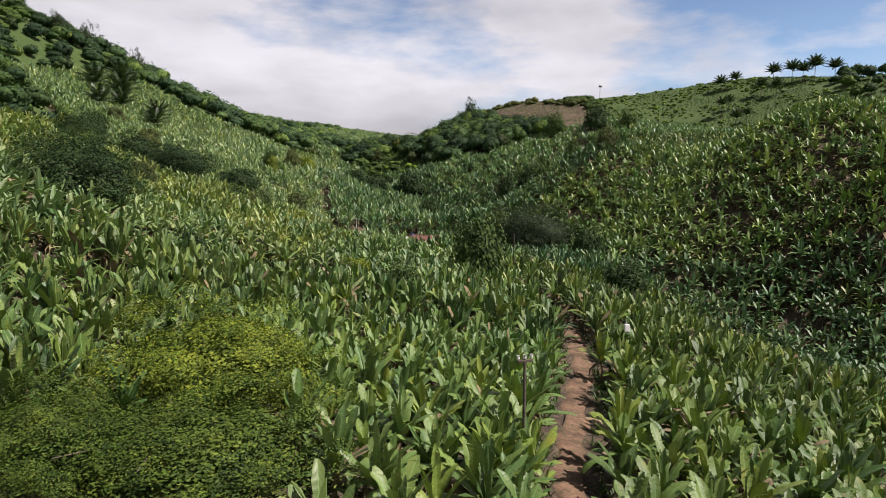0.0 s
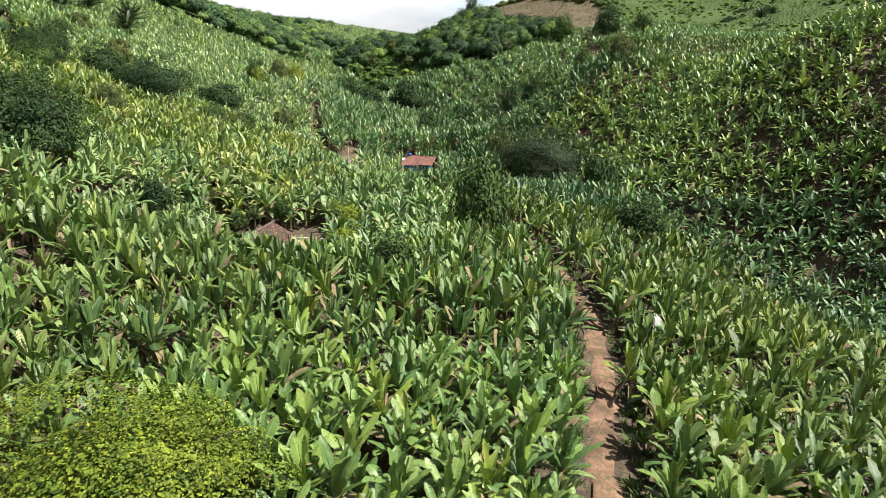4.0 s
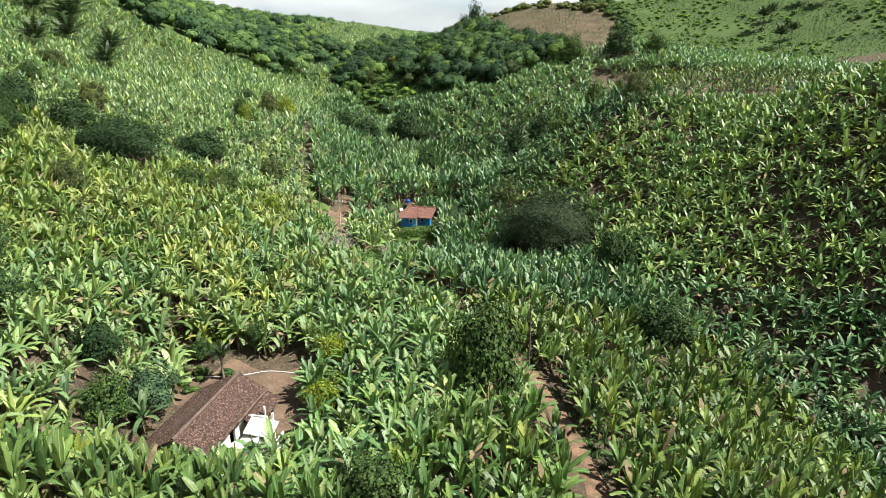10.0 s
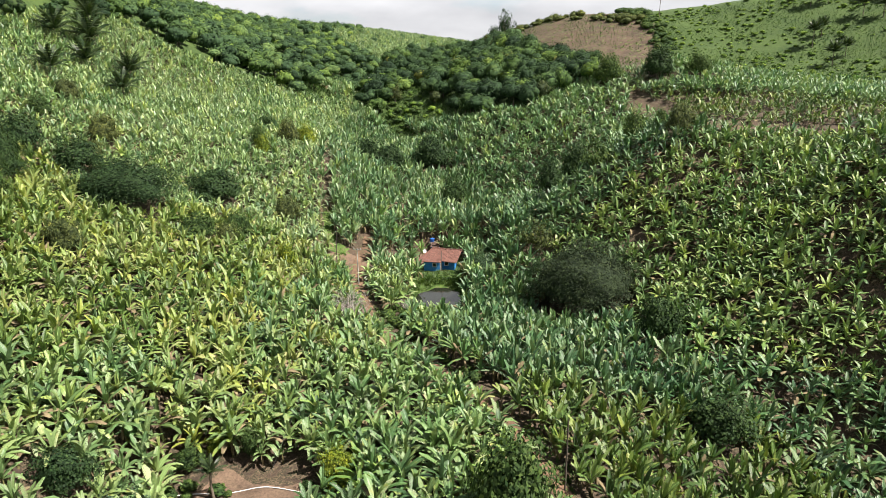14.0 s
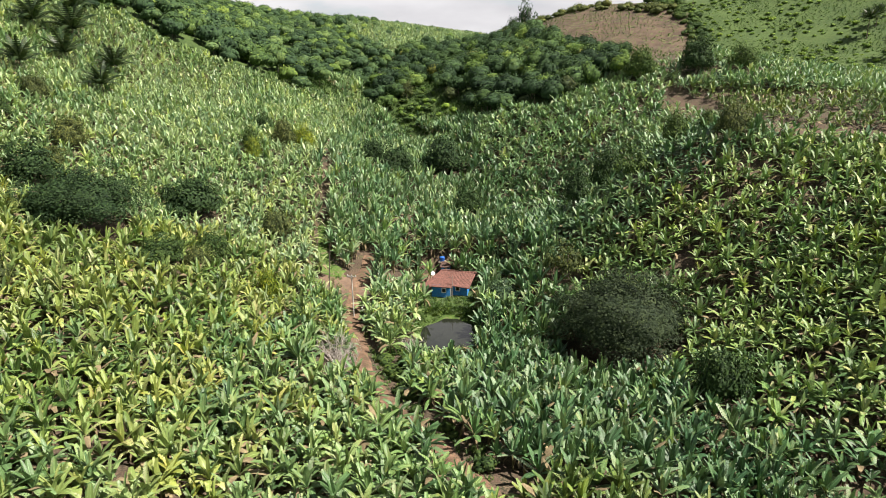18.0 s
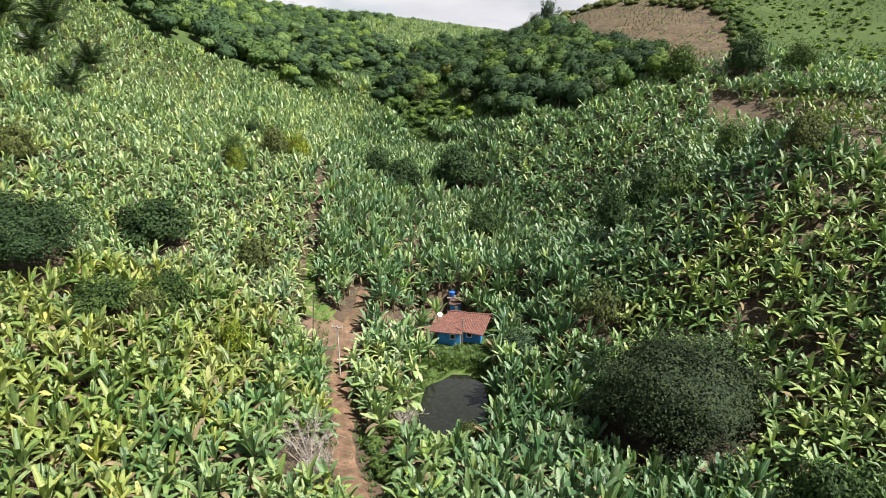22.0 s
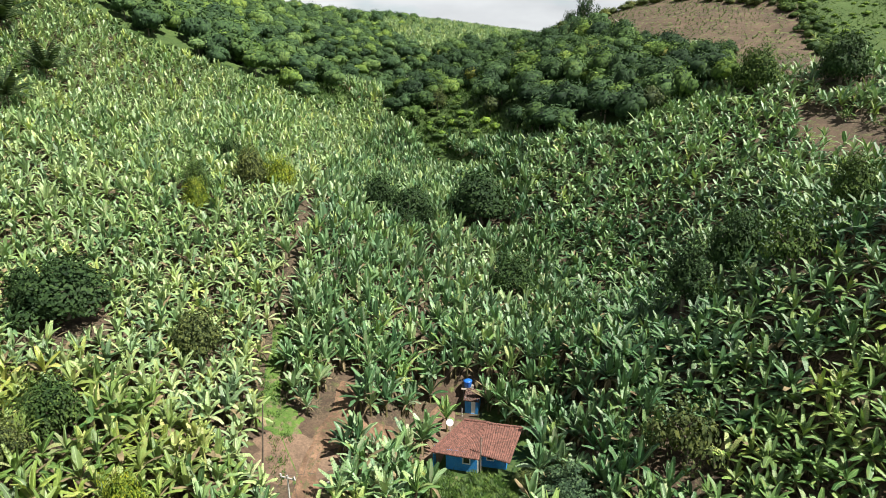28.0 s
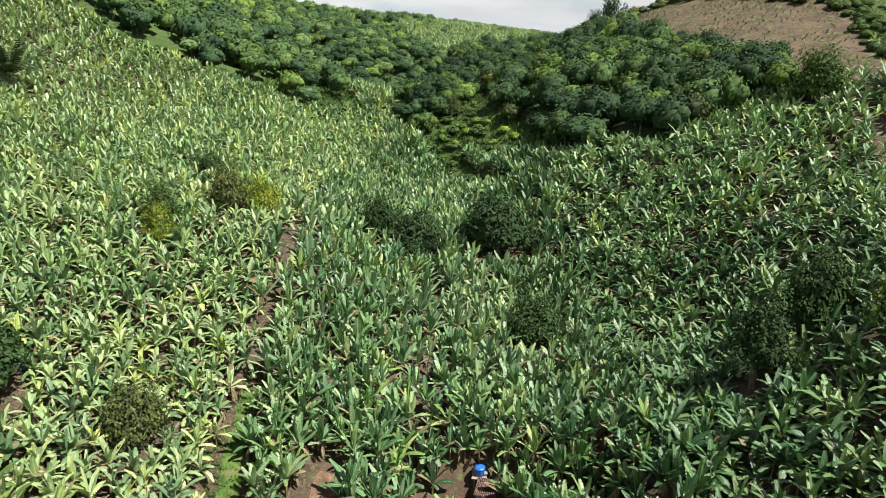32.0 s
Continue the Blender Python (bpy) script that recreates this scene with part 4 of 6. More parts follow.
def ball_quads(k):
    """A ball of quads: the corners and faces of a cube swelled round."""
    ids, V, F = {}, [], []
    for axis in range(3):
        for sign in (-1, 1):
            for i in range(k):
                for j in range(k):
                    q = []
                    for di, dj in ((0, 0), (1, 0), (1, 1), (0, 1)):
                        p = [0, 0, 0]
                        p[axis], p[(axis + 1) % 3], p[(axis + 2) % 3] = sign * k, 2 * (i + di) - k, 2 * (j + dj) - k
                        if tuple(p) not in ids:
                            ids[tuple(p)] = len(V)
                            V.append(np.array(p, float) / np.linalg.norm(p))
                        q.append(ids[tuple(p)])
                    F.append(q if sign > 0 else q[::-1])
    return np.array(V), np.array(F)


def crown_leaves(rng, clumps, per, leaf, spread=(1.0, 1.0, 0.75), rough=0.3, lump=1.0, dome=0.35, fill=0.2):
    """A crown about one metre in radius, its centre at the origin: leaves on uneven clumps."""
    c = rng.normal(size=(clumps, 3))
    c /= np.linalg.norm(c, axis=1)[:, None]
    c *= (rng.uniform(0.25, 1, clumps) ** 0.5)[:, None] * (1 + rough * rng.normal(size=clumps))[:, None].clip(0.55, 1.35) * 0.82
    c[:, 2] = np.where(c[:, 2] < -0.3, c[:, 2] * 0.4, c[:, 2])
    cr = rng.uniform(0.18, 0.36, clumps) * lump
    k = rng.integers(0, clumps, clumps * per)
    d = rng.normal(size=(clumps * per, 3))
    d /= np.linalg.norm(d, axis=1)[:, None]
    d[:, 2] = np.abs(d[:, 2]) * np.where(rng.uniform(size=len(d)) < 0.75, 1, -0.6)
    p = (c[k] + d * cr[k][:, None] * rng.uniform(0.72, 1.05, len(d))[:, None]) * np.array(spread)
    deep = rng.uniform(size=len(d)) < fill               # the dense inside of the crown
    q = d * rng.uniform(0.4, 0.7, len(d))[:, None] * np.array(spread)
    q[:, 2] = np.where(q[:, 2] < 0, q[:, 2] * 0.5, q[:, 2])
    p = np.where(deep[:, None], q, p)
    nrm = d + dome * 1.6 * p + rng.normal(0, dome, d.shape) + (0, 0, 0.35)
    nrm /= np.linalg.norm(nrm, axis=1)[:, None]
    a = np.cross(nrm, rng.normal(size=d.shape))
    a /= np.linalg.norm(a, axis=1)[:, None]
    b = np.cross(nrm, a)
    s = leaf * rng.uniform(0.6, 1.3, len(d))[:, None] * np.where(deep, 1.5, 1.0)[:, None]
    V = np.stack([p - a * s, p + b * s * 0.55 + nrm * s * 0.15, p + a * s, p - b * s * 0.55 + nrm * s * 0.15], 1).reshape(-1, 3)
    F = np.arange(len(V)).reshape(-1, 4)
    return V, F, np.full((len(V), 2), 0.45), np.zeros(len(F), int)


def canopy(rng, lobes, split, leaves, leaf, flat=0.8):
    """A far crown about one metre in radius: rounded lobes of foliage with sprays of leaves standing off them."""
    bv, bf = ball_quads(split)
    V, F, n = [], [], 0
    c = rng.normal(size=(lobes, 3))
    c /= np.linalg.norm(c, axis=1)[:, None]
    c[:, 2] = np.abs(c[:, 2]) * 0.9 - 0.25
    c *= rng.uniform(0.25, 0.56, lobes)[:, None]
    c[0] = (0, 0, 0.1)
    r = rng.uniform(0.34, 0.6, lobes)
    r[0] = 0.7
    for p, q in zip(c, r):
        d = bv * (1 + rng.normal(0, 0.2, len(bv)))[:, None] * q * 0.82
        d[:, 2] *= 0.85
        V.append((p + d) * (1, 1, flat)), F.append(bf + n)
        n += len(bv)
    k = rng.choice(lobes, leaves, p=r ** 2 / (r ** 2).sum())
    d = rng.normal(size=(leaves, 3))
    d[:, 2] += 0.35
    d /= np.linalg.norm(d, axis=1)[:, None]
    p = (c[k] + d * r[k][:, None] * rng.uniform(0.82, 1.2, leaves)[:, None]) * (1, 1, flat)
    nrm = d + (0, 0, 0.4) + rng.normal(0, 0.3, d.shape)
    nrm /= np.linalg.norm(nrm, axis=1)[:, None]
    a = np.cross(nrm, rng.normal(size=d.shape))
    a /= np.linalg.norm(a, axis=1)[:, None]
    b = np.cross(nrm, a)
    s = leaf * rng.uniform(0.6, 1.4, leaves)[:, None]
    V.append(np.stack([p - a * s, p + b * s * 0.6, p + a * s, p - b * s * 0.6], 1).reshape(-1, 3))
    F.append(np.arange(leaves * 4).reshape(-1, 4) + n)
    V, F = np.concatenate(V), np.concatenate(F)
    return V, F, np.full((len(V), 2), 0.45), np.zeros(len(F), int)


CROWNS = {
    "fine": [crown_leaves(RNG, 56, 92, 0.042, (1, 1, 0.9), 0.28, 1.05) for _ in range(4)],
    "near": [crown_leaves(RNG, 150, 380, 0.0122, (1, 1, 0.8), 0.5, 0.6, 0.6) for _ in range(2)],
    "dense": [crown_leaves(RNG, 120, 260, 0.0175, (1, 1, 0.8), 0.3, 0.75) for _ in range(3)],
    "feathery": [crown_leaves(RNG, 150, 430, 0.014, (1, 1, 0.8), 0.22, 0.8, 0.5, 0.35)],
    "wide": [crown_leaves(RNG, 60, 130, 0.035, (1, 1, 0.7), 0.3, 0.85) for _ in range(3)],
    "tall": [crown_leaves(RNG, 52, 92, 0.042, (0.85, 0.85, 1.15), 0.28, 1.05) for _ in range(3)],
    "far": [canopy(RNG, 10, 2, 430, 0.07) for _ in range(8)],
    "distant": [canopy(RNG, 8, 2, 180, 0.09) for _ in range(8)],
    "shrub": [canopy(RNG, 4, 2, 80, 0.16, 0.6) for _ in range(6)],
    "loose": [crown_leaves(RNG, 38, 40, 0.05, (1, 1, 0.8), 0.5, fill=0.1) for _ in range(2)],
}


def part(name, data, parent, label=""):
    ob = new(name, data)
    ob.parent = parent
    return tagged(ob, label)


def tree(name, x, y, radius, height, form, tone, label, category="tree", stems=1, sink=0.0, group=""):
    """A tapered trunk with limbs and an uneven crown, standing on the ground."""
    root = new(name)
    height *= 1.2
    root.location = (x, y, at(x, y) - 0.1)
    v, f, uv, i = CROWNS[form][int(RNG.integers(len(CROWNS[form])))]
    depth = max(v[:, 2].max(), 0.4)
    rz = height * 0.6 / depth
    base = height - depth * rz
    turn = RNG.uniform(0, 6.28)
    c, s = np.cos(turn), np.sin(turn)
    cv = np.column_stack([(v[:, 0] * c - v[:, 1] * s) * radius, (v[:, 0] * s + v[:, 1] * c) * radius, v[:, 2] * rz + base - sink])
    cv[:, 2] = np.maximum(cv[:, 2], 0.15 + RNG.uniform(0, 0.3, len(cv)))
    part("crown", fill_mesh("crown", cv, f, [CROWN[tone]], uv=np.full((len(cv), 2), RNG.uniform(0.3, 0.6))), root)
    for k in range(stems):
        foot = np.array([0.25 * k * np.cos(2.4 * k), 0.25 * k * np.sin(2.4 * k), -0.3])
        head = np.array([RNG.normal(0, 0.15) * radius, RNG.normal(0, 0.15) * radius, base + 0.35 * rz * depth])
        mid = (foot + head) / 2 + np.array([*RNG.normal(0, 0.06 * radius, 2), 0])
        r0 = max(0.08, 0.035 * height)
        tv, tf, _ = tube([foot, mid, head], (r0, r0 * 0.75, r0 * 0.3), 7)
        trunk = part("trunk", fill_mesh("trunk", tv, tf, [BARK], smooth=True), root)
        for q in range(4):
            a = q * 1.57 + RNG.uniform(0, 1)
            end = mid + np.array([np.cos(a) * radius * 0.6, np.sin(a) * radius * 0.6, (head[2] - mid[2]) * RNG.uniform(0.5, 1.1)])
            lv, lf, _ = tube([mid * 0.9 + foot * 0.1, (mid + end) / 2 + np.array([0, 0, 0.1 * radius]), end], (r0 * 0.5, r0 * 0.3, 0.02), 5)
            part("limb", fill_mesh("limb", lv, lf, [BARK], smooth=True), trunk)
    return tagged(root, label, category, group)


for name, *rest in TREES:
    tree(name, *rest)
for x, y, r, h, form, tone, label in BUSHES:
    tree("bush", x, y, r, h, form, tone, label, "bush", 1)


def wood(name, label, poly, spacing, sizes, tone, form="far", skip=None, rise=1.0):
    """A far wood: many crowns joined."""
    px, py = [p[0] for p in poly], [p[1] for p in poly]
    x, y = lattice(spacing, min(px), max(px), min(py), max(py))
    keep = inside(x, y, poly)
    if skip is not None:
        keep &= ~skip(x, y)
    x, y = x[keep], y[keep]
    s = RNG.uniform(*sizes, len(x))
    rows = np.column_stack([x, y, land(x, y) + s * 0.75 * rise ** 2, RNG.uniform(0, 6.28, len(x)), s * RNG.uniform(0.8, 1.4, len(x)) * rise, s, RNG.uniform(0, 1, len(x)) ** 1.3])
    v, f, u, i = scatter(CROWNS[form], rows, RNG)
    # short trunks below the crowns
    tv, tf, n = [], [], len(v)
    for a, b, c, _, sz, r, _ in rows:
        q, g, _ = tube([(a, b, c - r * 0.75 * rise ** 2 - 0.5), (a, b, c + 0.3 * sz)], (0.04 * r + 0.05, 0.05), 4)
        tv.append(q), tf.append(g + n)
        n += len(q)
    idx = np.concatenate([i, np.ones(sum(len(g) for g in tf), int)])
    me = fill_mesh(name, np.concatenate([v] + tv), np.concatenate([f] + tf), [CROWN[tone], BARK], idx, np.concatenate([u, np.full((n - len(u), 2), 0.45)]))
    return tagged(new(name, me), label, "woodland", kind="stuff")


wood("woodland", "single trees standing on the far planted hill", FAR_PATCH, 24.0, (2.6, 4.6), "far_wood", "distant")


def off_glade(x, y):
    return off_line(x, y, GLADE) < 8


wood("woodland", "dark green woodland filling the gully and ridge", FOREST_R, 7.4, (2.8, 6.0), "wood", rise=1.04)
wood("woodland", "tall trees with bare trunks at the edge of the wood", [(31, 304), (45, 264), (38, 250), (16, 244), (10, 256), (26, 268), (22, 300), (8, 345), (18, 350)], 6.5, (2.4, 4.0), "wood", rise=1.3)
wood("woodland", "scattered lighter trees within the gully woodland", FOREST_R, 10.5, (3.4, 5.6), "far_wood")
wood("woodland", "pale green treetops scattered through the gully woodland", FOREST_R, 22.0, (3.2, 4.8), "olive")
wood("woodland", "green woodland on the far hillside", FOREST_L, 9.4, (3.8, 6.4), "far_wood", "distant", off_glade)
wood("woodland", "darker trees in the far hillside woodland", FOREST_L, 13.0, (3.8, 5.8), "wood", "distant", off_glade)
wood("woodland", "dark scrub and trees on the upper hillside", HILLTOP_L, 8.8, (2.6, 5.2), "wood", "distant")
wood("woodland", "lighter trees on the upper hillside", HILLTOP_L, 19.0, (2.6, 4.6), "mid", "distant")
wood("woodland", "dark trees at the end of the grassy ridge", [(158, 246), (172, 290), (196, 300), (240, 270), (220, 220), (176, 232)], 8.5, (2.6, 4.6), "wood", "distant")
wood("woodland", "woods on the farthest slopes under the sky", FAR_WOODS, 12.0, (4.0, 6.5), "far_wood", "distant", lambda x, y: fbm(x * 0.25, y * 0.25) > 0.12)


# ---- banana plants that stand one by one ----
def single_bananas():
    kinds = {}
    for tone in ("green", "blue"):
        kinds[tone] = []
        for k in range(8):
            root = new("banana_plant")
            for kind, v, f, uv in banana_pieces(RNG, "arch" if k % 3 == 2 else "upright", 8):
                name = {"stem": "pseudostem", "leaf": "leaf", "dead": "dead_leaf"}[kind]
                part(name, fill_mesh(name, v, f, [BANANA[tone] if kind == "leaf" else STEM if kind == "stem" else DEAD], uv=uv, plant=np.full(len(v), (0.1 + 0.27 * k) % 1)), root)
            tagged(root, "green banana plant with long torn leaves" if tone == "green" else "bluish green banana plant with upright leaves", "banana plant", "banana plants beside the road")
            kinds[tone].append([root, False])
    x, y = lattice(1.62, -14, 19, 17, 46)
    keep = in_view(x, y) & ~open_ground(x, y) & near_zone(x, y)
    for k, (a, b) in enumerate(zip(x[keep], y[keep])):
        pick = kinds["blue" if bool(right_of_road(a, b)) else "green"][k % 8]
        size = RNG.uniform(0.62, 0.88)
        m = pose(a, b, at(a, b) - 0.05, 0, 0, RNG.uniform(0, 360))
        if pick[1]:
            copy_thing(pick[0], m).scale = (size,) * 3
        else:
            pick[0].matrix_basis, pick[1] = m, True
            pick[0].scale = (size,) * 3


single_bananas()

def yard(name, x, y, rx, ry, mat, label, lift=0.1):
    """A bare trodden patch with an uneven rim."""
    a = np.linspace(0, 2 * math.pi, 65)[:-1]
    rim = 1 + 0.12 * np.sin(3 * a + x) + 0.09 * np.sin(7 * a + y) + 0.05 * np.sin(13 * a)
    rings = [0.001, 0.25, 0.5, 0.75, 0.92, 1.0]
    P = np.array([[(x + rx * f * r * math.cos(q), y + ry * f * r * math.sin(q)) for q, r in zip(a, rim)] for f in rings])
    Z = land(P[..., 0], P[..., 1]) + lift - np.array([0, 0, 0, 0, 0.03, 0.12])[:, None]
    i = np.arange(6 * 64).reshape(6, 64)
    j = np.roll(i, -1, 1)
    F = np.stack([i[:-1], j[:-1], j[1:], i[1:]], -1).reshape(-1, 4)
    me = fill_mesh(name, np.concatenate([P, Z[..., None]], -1).reshape(-1, 3), F[:, ::-1], [mat], smooth=True)
    return tagged(new(name, me), label, "yard", kind="structure")


SAND = rough_material("trodden_sand", (0.085, 0.056, 0.038), (0.185, 0.122, 0.084), 0.3, 4.0, 0.95, 0.3, (0.15, 0.102, 0.068))
yard("yard", -18.3, 81.5, 9.0, 8.0, SAND, "trodden sandy yard round the old house")
yard("lawn", -27.2, 161.2, 2.8, 2.2, LAWN, "bright green grass beside the road fork", 0.16)
yard("lawn", -5.0, 157.5, 6.5, 3.6, LAWN, "green grass between the blue house and the pond", 0.05)
yard("yard", -10.6, 168.5, 2.2, 5.6, SAND, "trodden sandy yard beside the blue house")
yard("yard", -24.0, 157.0, 4.2, 3.8, SAND, "bare sandy ground at the road fork")


# ---- houses and other things ----
BLUE = rough_material("blue_painted_plaster", (0.02, 0.2, 0.56), (0.035, 0.27, 0.66), 0.8, 9.0, 0.75, 0.15, (0.05, 0.26, 0.55))
WHITE = rough_material("white_paint", (0.68, 0.68, 0.66), (0.8, 0.8, 0.78), 0.9, 9.0, 0.7, 0.15, (0.6, 0.57, 0.52))
PLASTER = rough_material("old_plaster", (0.45, 0.4, 0.34), (0.62, 0.58, 0.5), 0.7, 7.0, 0.9, 0.25, (0.3, 0.24, 0.18))
TILE = rough_material("red_clay_tile", (0.1, 0.044, 0.034), (0.22, 0.098, 0.076), 3.0, 7.0, 0.9, 0.6, (0.05, 0.035, 0.03))
OLD_TILE = rough_material("weathered_brown_tile", (0.025, 0.013, 0.01), (0.085, 0.042, 0.032), 2.6, 6.0, 0.92, 0.7, (0.2, 0.14, 0.115))
RIDGE = rough_material("mortar_ridge", (0.08, 0.05, 0.042), (0.15, 0.1, 0.085), 1.5, 8.0, 0.9, 0.3)
DARK = rough_material("dark_glass", (0.015, 0.018, 0.02), (0.03, 0.035, 0.04), 1.0, 5.0, 0.15, 0.02)
TANK = rough_material("blue_plastic", (0.015, 0.1, 0.42), (0.02, 0.14, 0.52), 1.0, 6.0, 0.4, 0.05)
TIMBER = rough_material("grey_timber", (0.2, 0.17, 0.14), (0.34, 0.3, 0.26), 1.5, 12.0, 0.9, 0.4)
CONCRETE = rough_material("grey_concrete", (0.34, 0.33, 0.31), (0.48, 0.47, 0.44), 1.0, 9.0, 0.85, 0.2)
WIRE = rough_material("dark_wire", (0.03, 0.03, 0.032), (0.06, 0.06, 0.06), 1.0, 8.0, 0.5, 0.05)
CERAMIC = rough_material("white_ceramic", (0.7, 0.7, 0.7), (0.82, 0.82, 0.82), 1.0, 6.0, 0.3, 0.05)


def box_mesh(name, lo, hi, mat, bevel=0.02):
    """A block between two corners with slightly rounded edges."""
    bm = bmesh.new()
    bmesh.ops.create_cube(bm, size=1.0)
    lo, hi = Vector(lo), Vector(hi)
    for v in bm.verts:
        v.co = Vector(((lo[i] + hi[i]) / 2 + v.co[i] * (hi[i] - lo[i]) for i in range(3)))
    if bevel:
        bmesh.ops.bevel(bm, geom=bm.edges[:], offset=bevel, segments=1, affect="EDGES")
    me = bpy.data.meshes.new(name)
    bm.to_mesh(me)
    bm.free()
    me.materials.append(mat)
    return me


def box(name, lo, hi, mat, parent, label="", bevel=0.02):
    return part(name, box_mesh(name, lo, hi, mat, bevel), parent, label)


def wall(name, lo, hi, mat, parent, holes=(), along="x"):
    """A wall with thickness, cut by openings: holes are (from, to, bottom, top) along it."""
    a = 0 if along == "x" else 1
    cuts_u = sorted({lo[a], hi[a], *(h[0] for h in holes), *(h[1] for h in holes)})
    cuts_z = sorted({lo[2], hi[2], *(h[2] for h in holes), *(h[3] for h in holes)})
    bm = bmesh.new()
    for u0, u1 in zip(cuts_u, cuts_u[1:]):
        for z0, z1 in zip(cuts_z, cuts_z[1:]):
            um, zm = (u0 + u1) / 2, (z0 + z1) / 2
            if any(h[0] < um < h[1] and h[2] < zm < h[3] for h in holes):
                continue
            p, q = list(lo), list(hi)
            p[a], q[a], p[2], q[2] = u0, u1, z0, z1
            r = bmesh.ops.create_cube(bm, size=1.0)
            for v in r["verts"]:
                v.co = Vector(((p[i] + q[i]) / 2 + v.co[i] * (q[i] - p[i]) for i in range(3)))
    bmesh.ops.remove_doubles(bm, verts=bm.verts[:], dist=0.001)
    me = bpy.data.meshes.new(name)
    bm.to_mesh(me)
    bm.free()
    me.materials.append(mat)
    return part(name, me, parent)


def tiled_slope(name, a, b, c, d, mat, parent, label="", wave=0.22, course=0.36, sag=0.05):
    """A roof slope of round tiles: a to b is the eave, d to c the ridge above them."""
    a, b, c, d = (np.array(p, float) for p in (a, b, c, d))
    nu = int(np.linalg.norm(b - a) / wave * 4) + 1
    nv = int(np.linalg.norm(d - a) / course * 2) + 1
    u, v = np.meshgrid(np.linspace(0, 1, nu), np.linspace(0, 1, nv))
    P = (a * (1 - u[..., None]) + b * u[..., None]) * (1 - v[..., None]) + (d * (1 - u[..., None]) + c * u[..., None]) * v[..., None]
    n = np.cross(b - a, d - a)
    n /= np.linalg.norm(n)
    ripple = 0.045 * np.cos(u * np.linalg.norm(b - a) / wave * 2 * np.pi) + 0.03 * (np.arange(nv) % 2)[:, None]
    rng = np.random.default_rng(int(abs(a[0]) * 100) + 3)
    ripple = ripple + rng.normal(0, 0.012, ripple.shape) - sag * np.sin(np.pi * u) * np.sin(np.pi * v)
    T = P + n * ripple[..., None]
    L = P - n * 0.09
    i = np.arange(nu * nv).reshape(nv, nu)
    F = np.stack([i[:-1, :-1], i[:-1, 1:], i[1:, 1:], i[1:, :-1]], -1).reshape(-1, 4)
    m = nu * nv
    rim = np.concatenate([i[0], i[1:, -1], i[-1, -2::-1], i[-2:0:-1, 0]])
    nxt = np.roll(rim, -1)
    S = np.stack([rim, rim + m, nxt + m, nxt], -1)
    V = np.concatenate([T.reshape(-1, 3), L.reshape(-1, 3)])
    return part(name, fill_mesh(name, V, np.concatenate([F, F[:, ::-1] + m, S]), [mat], smooth=False), parent, label)


def ridge_cap(a, b, mat, parent, r=0.13):
    n = max(4, int(np.linalg.norm(np.subtract(b, a)) / 0.4))
    pts = [np.array(a) * (1 - t) + np.array(b) * t + (0, 0, -0.03 + 0.015 * (k % 2)) for k, t in enumerate(np.linspace(0, 1, n))]
    v, f, _ = tube(pts, [r + 0.02 * (k % 2) for k in range(n)], 8)
    return part("ridge_cap", fill_mesh("ridge_cap", v, f, [mat], smooth=True), parent)


def window(parent, x0, x1, z0, z1, y, frame_mat, out=-1):
    """A small framed window in a wall that faces along y."""
    fr = part("window", box_mesh("window", (x0 - 0.1, y - 0.05, z0 - 0.1), (x1 + 0.1, y + 0.03, z0), frame_mat, 0.01), parent, "white window frame")
    box("frame_top", (x0 - 0.1, y - 0.05, z1), (x1 + 0.1, y + 0.03, z1 + 0.1), frame_mat, fr, "", 0.01)
    for a, b in ((x0 - 0.1, x0), (x1, x1 + 0.1)):
        box("frame_side", (a, y - 0.05, z0), (b, y + 0.03, z1), frame_mat, fr, "", 0.01)
    box("pane", (x0, y + 0.06, z0), (x1, y + 0.08, z1), DARK, fr, "dark window opening", 0)
    return fr


